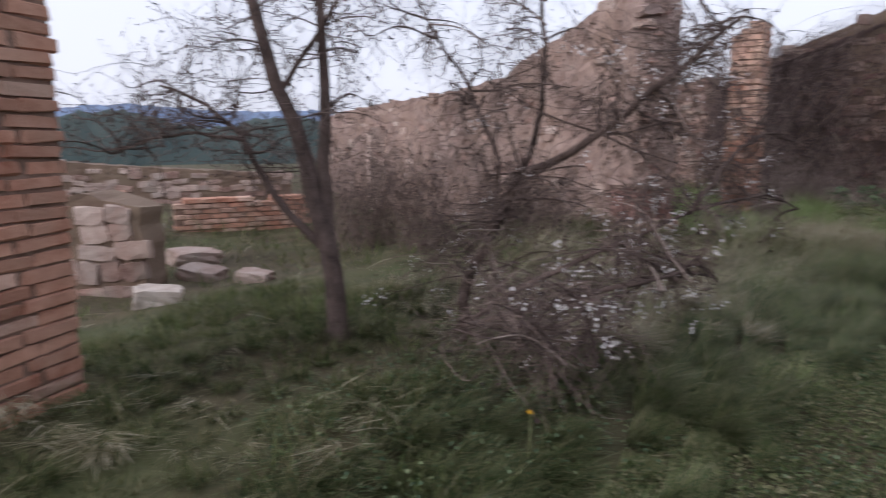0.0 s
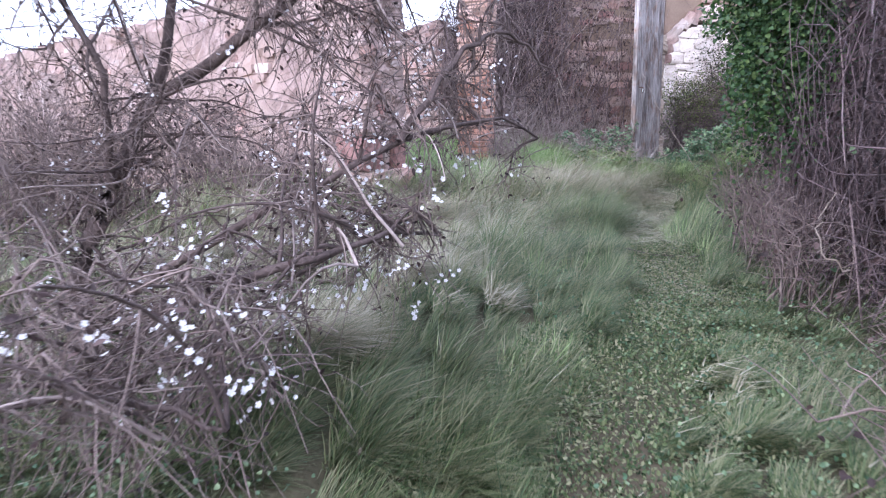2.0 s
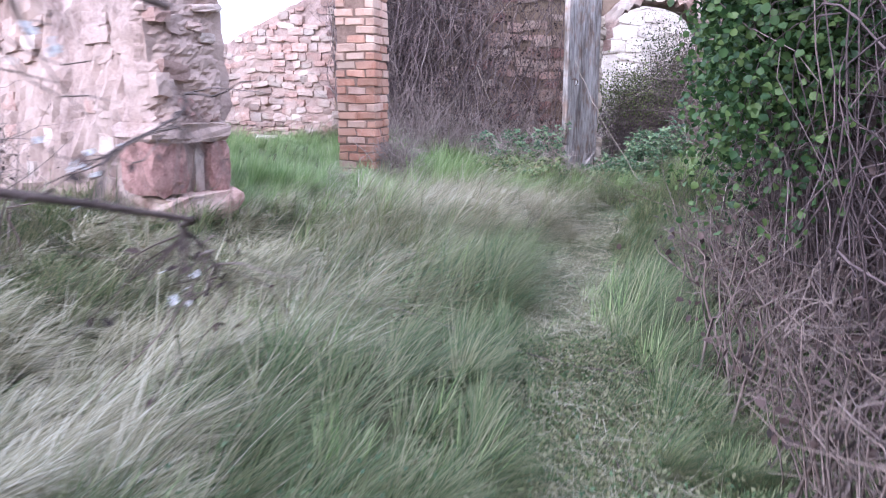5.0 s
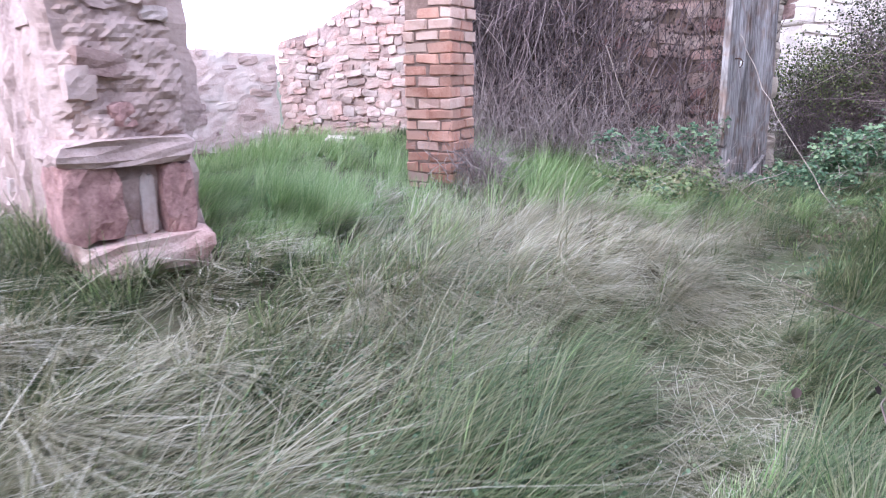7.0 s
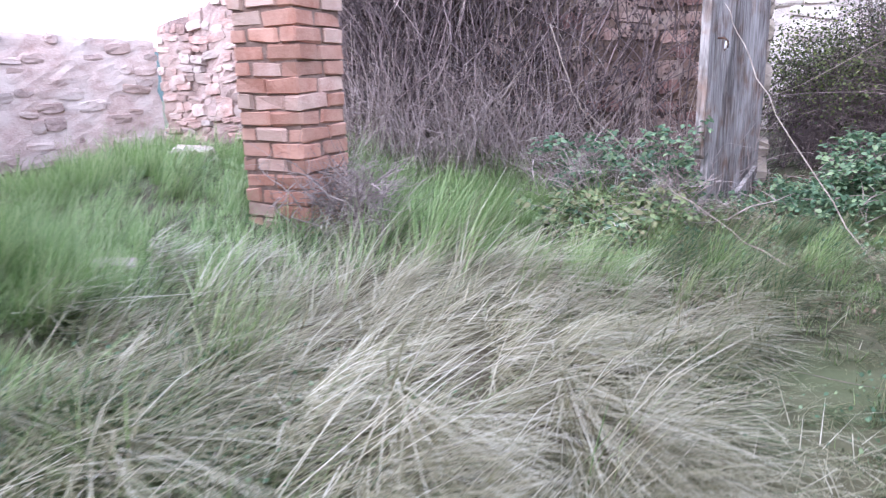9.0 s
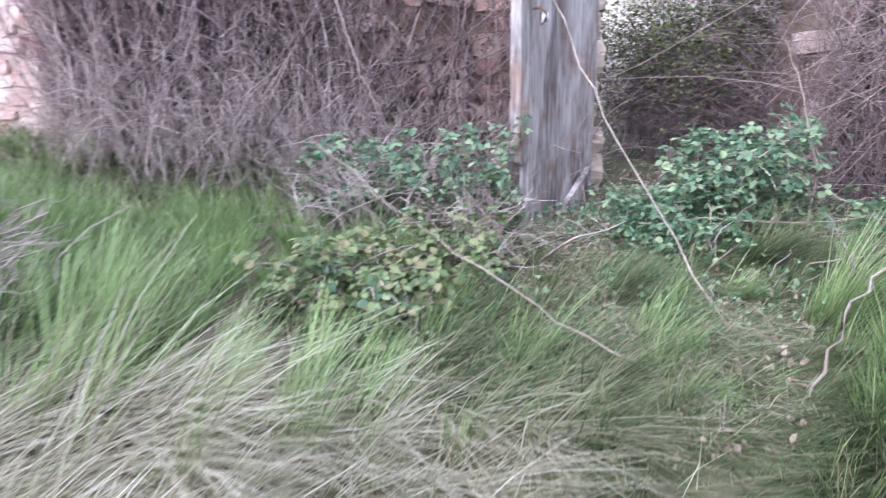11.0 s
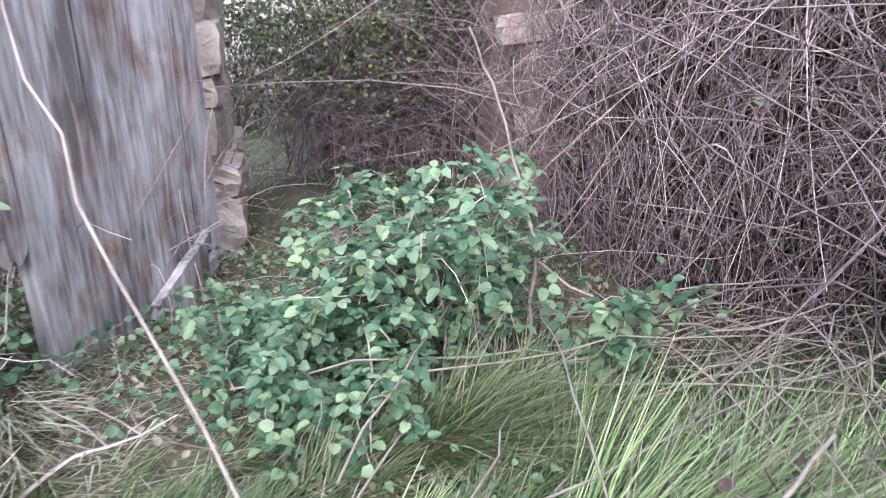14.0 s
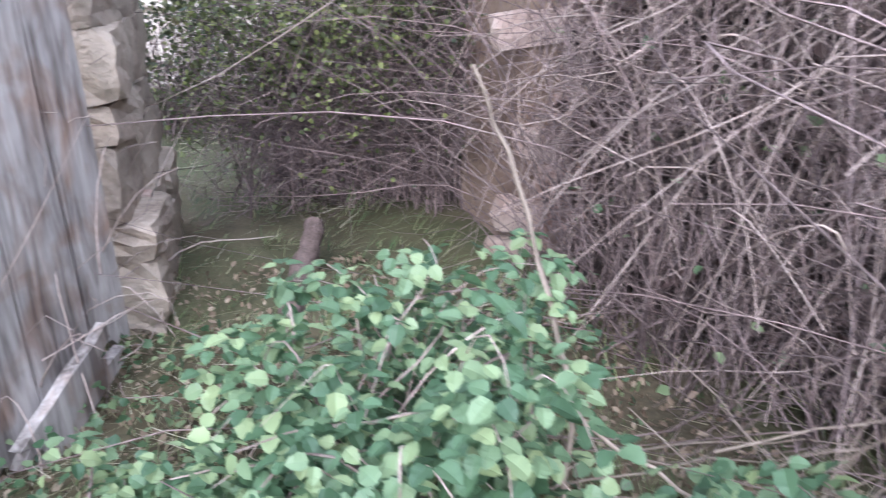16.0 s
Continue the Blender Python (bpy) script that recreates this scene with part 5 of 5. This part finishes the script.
stick([(5.2, 11.35, 0.0), (5.32, 11.5, 0.5), (5.22, 11.7, 0.95), (5.15, 11.75, 1.15)], 0.013, 0.006, "pale curved cane rising from the bramble")
stick([(5.32, 11.5, 0.42), (5.55, 11.3, 0.25), (5.95, 11.2, 0.2), (6.4, 11.2, 0.18)], 0.008, 0.004, "pale cane trailing over dead stems")
stick([(2.3, 12.95, 1.1), (2.0, 12.75, 0.7), (1.95, 12.6, 0.45), (2.15, 12.5, 0.28), (2.45, 12.5, 0.3)], 0.008, 0.004, "looped bare runner hanging off the wall")
stick([(2.57, 3.15, 0.52), (2.43, 3.13, 0.60), (2.43, 3.18, 0.71), (2.52, 3.23, 0.83)], 0.006, 0.003, "pale curled shoot beside the thicket")
stick([(4.35, 11.15, 0.03), (4.6, 11.35, 0.08), (4.9, 11.5, 0.06)], 0.007, 0.004, "thin dry stick on the trodden ground")
for k in range(85):
    a = rng.normal(0.4, 0.6)
    x, y = 5.8 + rng.normal(0.1, 0.45), 11.0 + rng.normal(0, 0.25)
    L = rng.uniform(0.35, 0.7)
    z = float(ground(x, y)) + rng.uniform(0.02, 0.3)
    tagged(stick([(x - L * math.cos(a), y - L * math.sin(a), z), (x, y, z + 0.04), (x + L * math.cos(a), y + L * math.sin(a), z - 0.01)], 0.0055, 0.003, "bleached dead cane fallen beside the path", k=9), group="fallen canes")

P, R = limb([(4.98, 12.9, 0.02), (5.1, 13.15, 0.12), (5.2, 13.35, 0.24)], 0.055, 0.045, 10)
v, f = tubes((P - P[0])[None], R[None], 12)
log = raw("log", v, f, BARK, smooth=True)
log.location = P[0]
tagged(log, "short brown log lying in the doorway", "log")
bm = bmesh.new()
bmesh.ops.create_circle(bm, cap_ends=True, radius=0.054, segments=12)
cut = part("cut_end", bm, WOOD, log, "pale sawn end")
cut.matrix_local = look((0, 0, 0), (-0.17, -0.23, -0.08)) @ Matrix.Translation((0, 0, -0.002))

rs = random.Random(31)
for x, y, s, h, mat, label in ((-4.12, 3.73, 0.42, 0.2, STONE_LIGHT, "whitish stone block lying in the grass"), (0.55, 9.3, 0.2, 0.1, STONE_PALE, "small pale stone in the grass"), (-0.3, 11.6, 0.3, 0.12, STONE_PALE, "flat pale stone in the grass"),
                               (-4.79, 5.02, 0.5, 0.16, STONE_PALE, "flat pale stone in the grass"), (-5.50, 5.62, 0.6, 0.2, STONE_PALE, "pale tumbled stone in the grass"), (-3.84, 4.83, 0.35, 0.14, STONE_PALE, "pale tumbled stone in the grass")):
    ob = tagged(new("stone", stone_mesh("stone", rs.randrange(999), mat, 0.05, 3)), label, "stone")
    ob.matrix_basis = Matrix.Translation((x, y, float(ground(x, y)) + h * 0.35)) @ pose(0, 0, 0, 4, 5, rs.uniform(0, 90)) @ Matrix.Diagonal((s, s * 0.7, h, 1))


# ---- low ruins beyond the tree ----
def brick_stub(p0, p1, courses, thick, label, seed):
    """The stub of a brick wall: courses that break off unevenly."""
    r = random.Random(seed)
    p0, p1 = Vector((*p0, 0)), Vector((*p1, 0))
    d = p1 - p0
    L = d.length
    z0 = float(ground(p0.x, p0.y)) - 0.15
    thing = tagged(empty("brick_wall_stub", p0.x, p0.y, z0), label, "wall")
    thing.rotation_euler = (0, 0, math.atan2(d.y, d.x))
    top = [courses * (0.65 + 0.35 * noise.noise(Vector((k * 0.5, seed, 0)))) for k in range(40)]
    bm = bmesh.new()
    bmesh.ops.create_cube(bm, size=1)
    for v in bm.verts:
        v.co = Vector(((v.co.x + 0.5) * L, v.co.y * (thick - 0.04), (v.co.z + 0.5) * courses * 0.09 * 0.6))
    part("core", bm, MORTAR, thing)
    for c in range(courses):
        u = -0.15 * (c % 2)
        while u < L:
            if c < top[int(min(39, max(0, u / L * 39)))] and u > -0.1:
                m = Matrix.Translation((u + 0.14, r.uniform(-0.01, 0.01), (c + 0.5) * 0.09)) @ pose(0, 0, 0, 0, r.uniform(-1, 1), r.uniform(-1, 1)) @ Matrix.Diagonal((0.285, thick, 0.075, 1))
                piece("brick", r.choice(RED + PALE), thing, m)
            u += 0.3
    return thing


brick_stub((-7.81, 7.56), (-6.38, 9.28), 11, 0.35, "low broken wall of orange bricks in the field", 3)
brick_stub((-7.95, 5.96), (-7.52, 6.37), 12, 0.4, "stump of a brick pier in the field", 5)
F0, F1 = (-5.70, 3.73), (-4.71, 4.10)
rubble_wall("wall_stub", F0, F1, 0.5, along((0, 0.75), (0.5, 0.85), (1, 0.7)), soil_line(F0, F1), EARTH_WALL, "grey stump of a ruined stone wall", [STONE, STONE_PALE], cover=0.8, seed=17, limit=60)
G0, G1 = (-14.0, 9.0), (-9.0, 12.5)
rubble_wall("wall_far_stub", G0, G1, 0.5, along((0, 0.9), (0.4, 0.7), (1, 0.5)), soil_line(G0, G1), EARTH_WALL, "low tumbled stone wall across the field", [STONE_PALE, STONE], cover=0.6, seed=19, limit=110)

# dandelions
for k, (x, y) in enumerate(((0.28, 1.51), (1.71, 0.73), (1.86, 0.61), (1.95, 0.68), (1.54, 0.53), (2.04, 0.48))):
    z = float(ground(x, y))
    flower = tagged(empty("dandelion", x, y, z), "small yellow dandelion in the grass", "flower", "dandelions")
    v, f = tubes([[(0, 0, 0), (0.005, 0, 0.08), (0, 0.004, 0.2 + 0.02 * (k % 3))]], [[0.0018] * 3], 5)
    raw("stalk", v, f, GRASS_LUSH, flower)
    top = np.array([0, 0.004, 0.2 + 0.02 * (k % 3)])
    n = 26
    a, e = rng.uniform(0, 6.28, n), rng.uniform(0.1, 1.3, n)
    d = np.stack([np.cos(a) * np.cos(e), np.sin(a) * np.cos(e), np.sin(e)], 1)
    s = np.cross(d, [0, 0, 1.0]) + 1e-6
    s /= np.linalg.norm(s, axis=1, keepdims=True)
    v = np.stack([top + 0 * d, top + d * 0.012 + s * 0.003, top + d * 0.019, top + d * 0.012 - s * 0.003], 1).reshape(-1, 3)
    raw("flower_head", v, np.arange(n * 4).reshape(n, 4), YELLOW, flower)
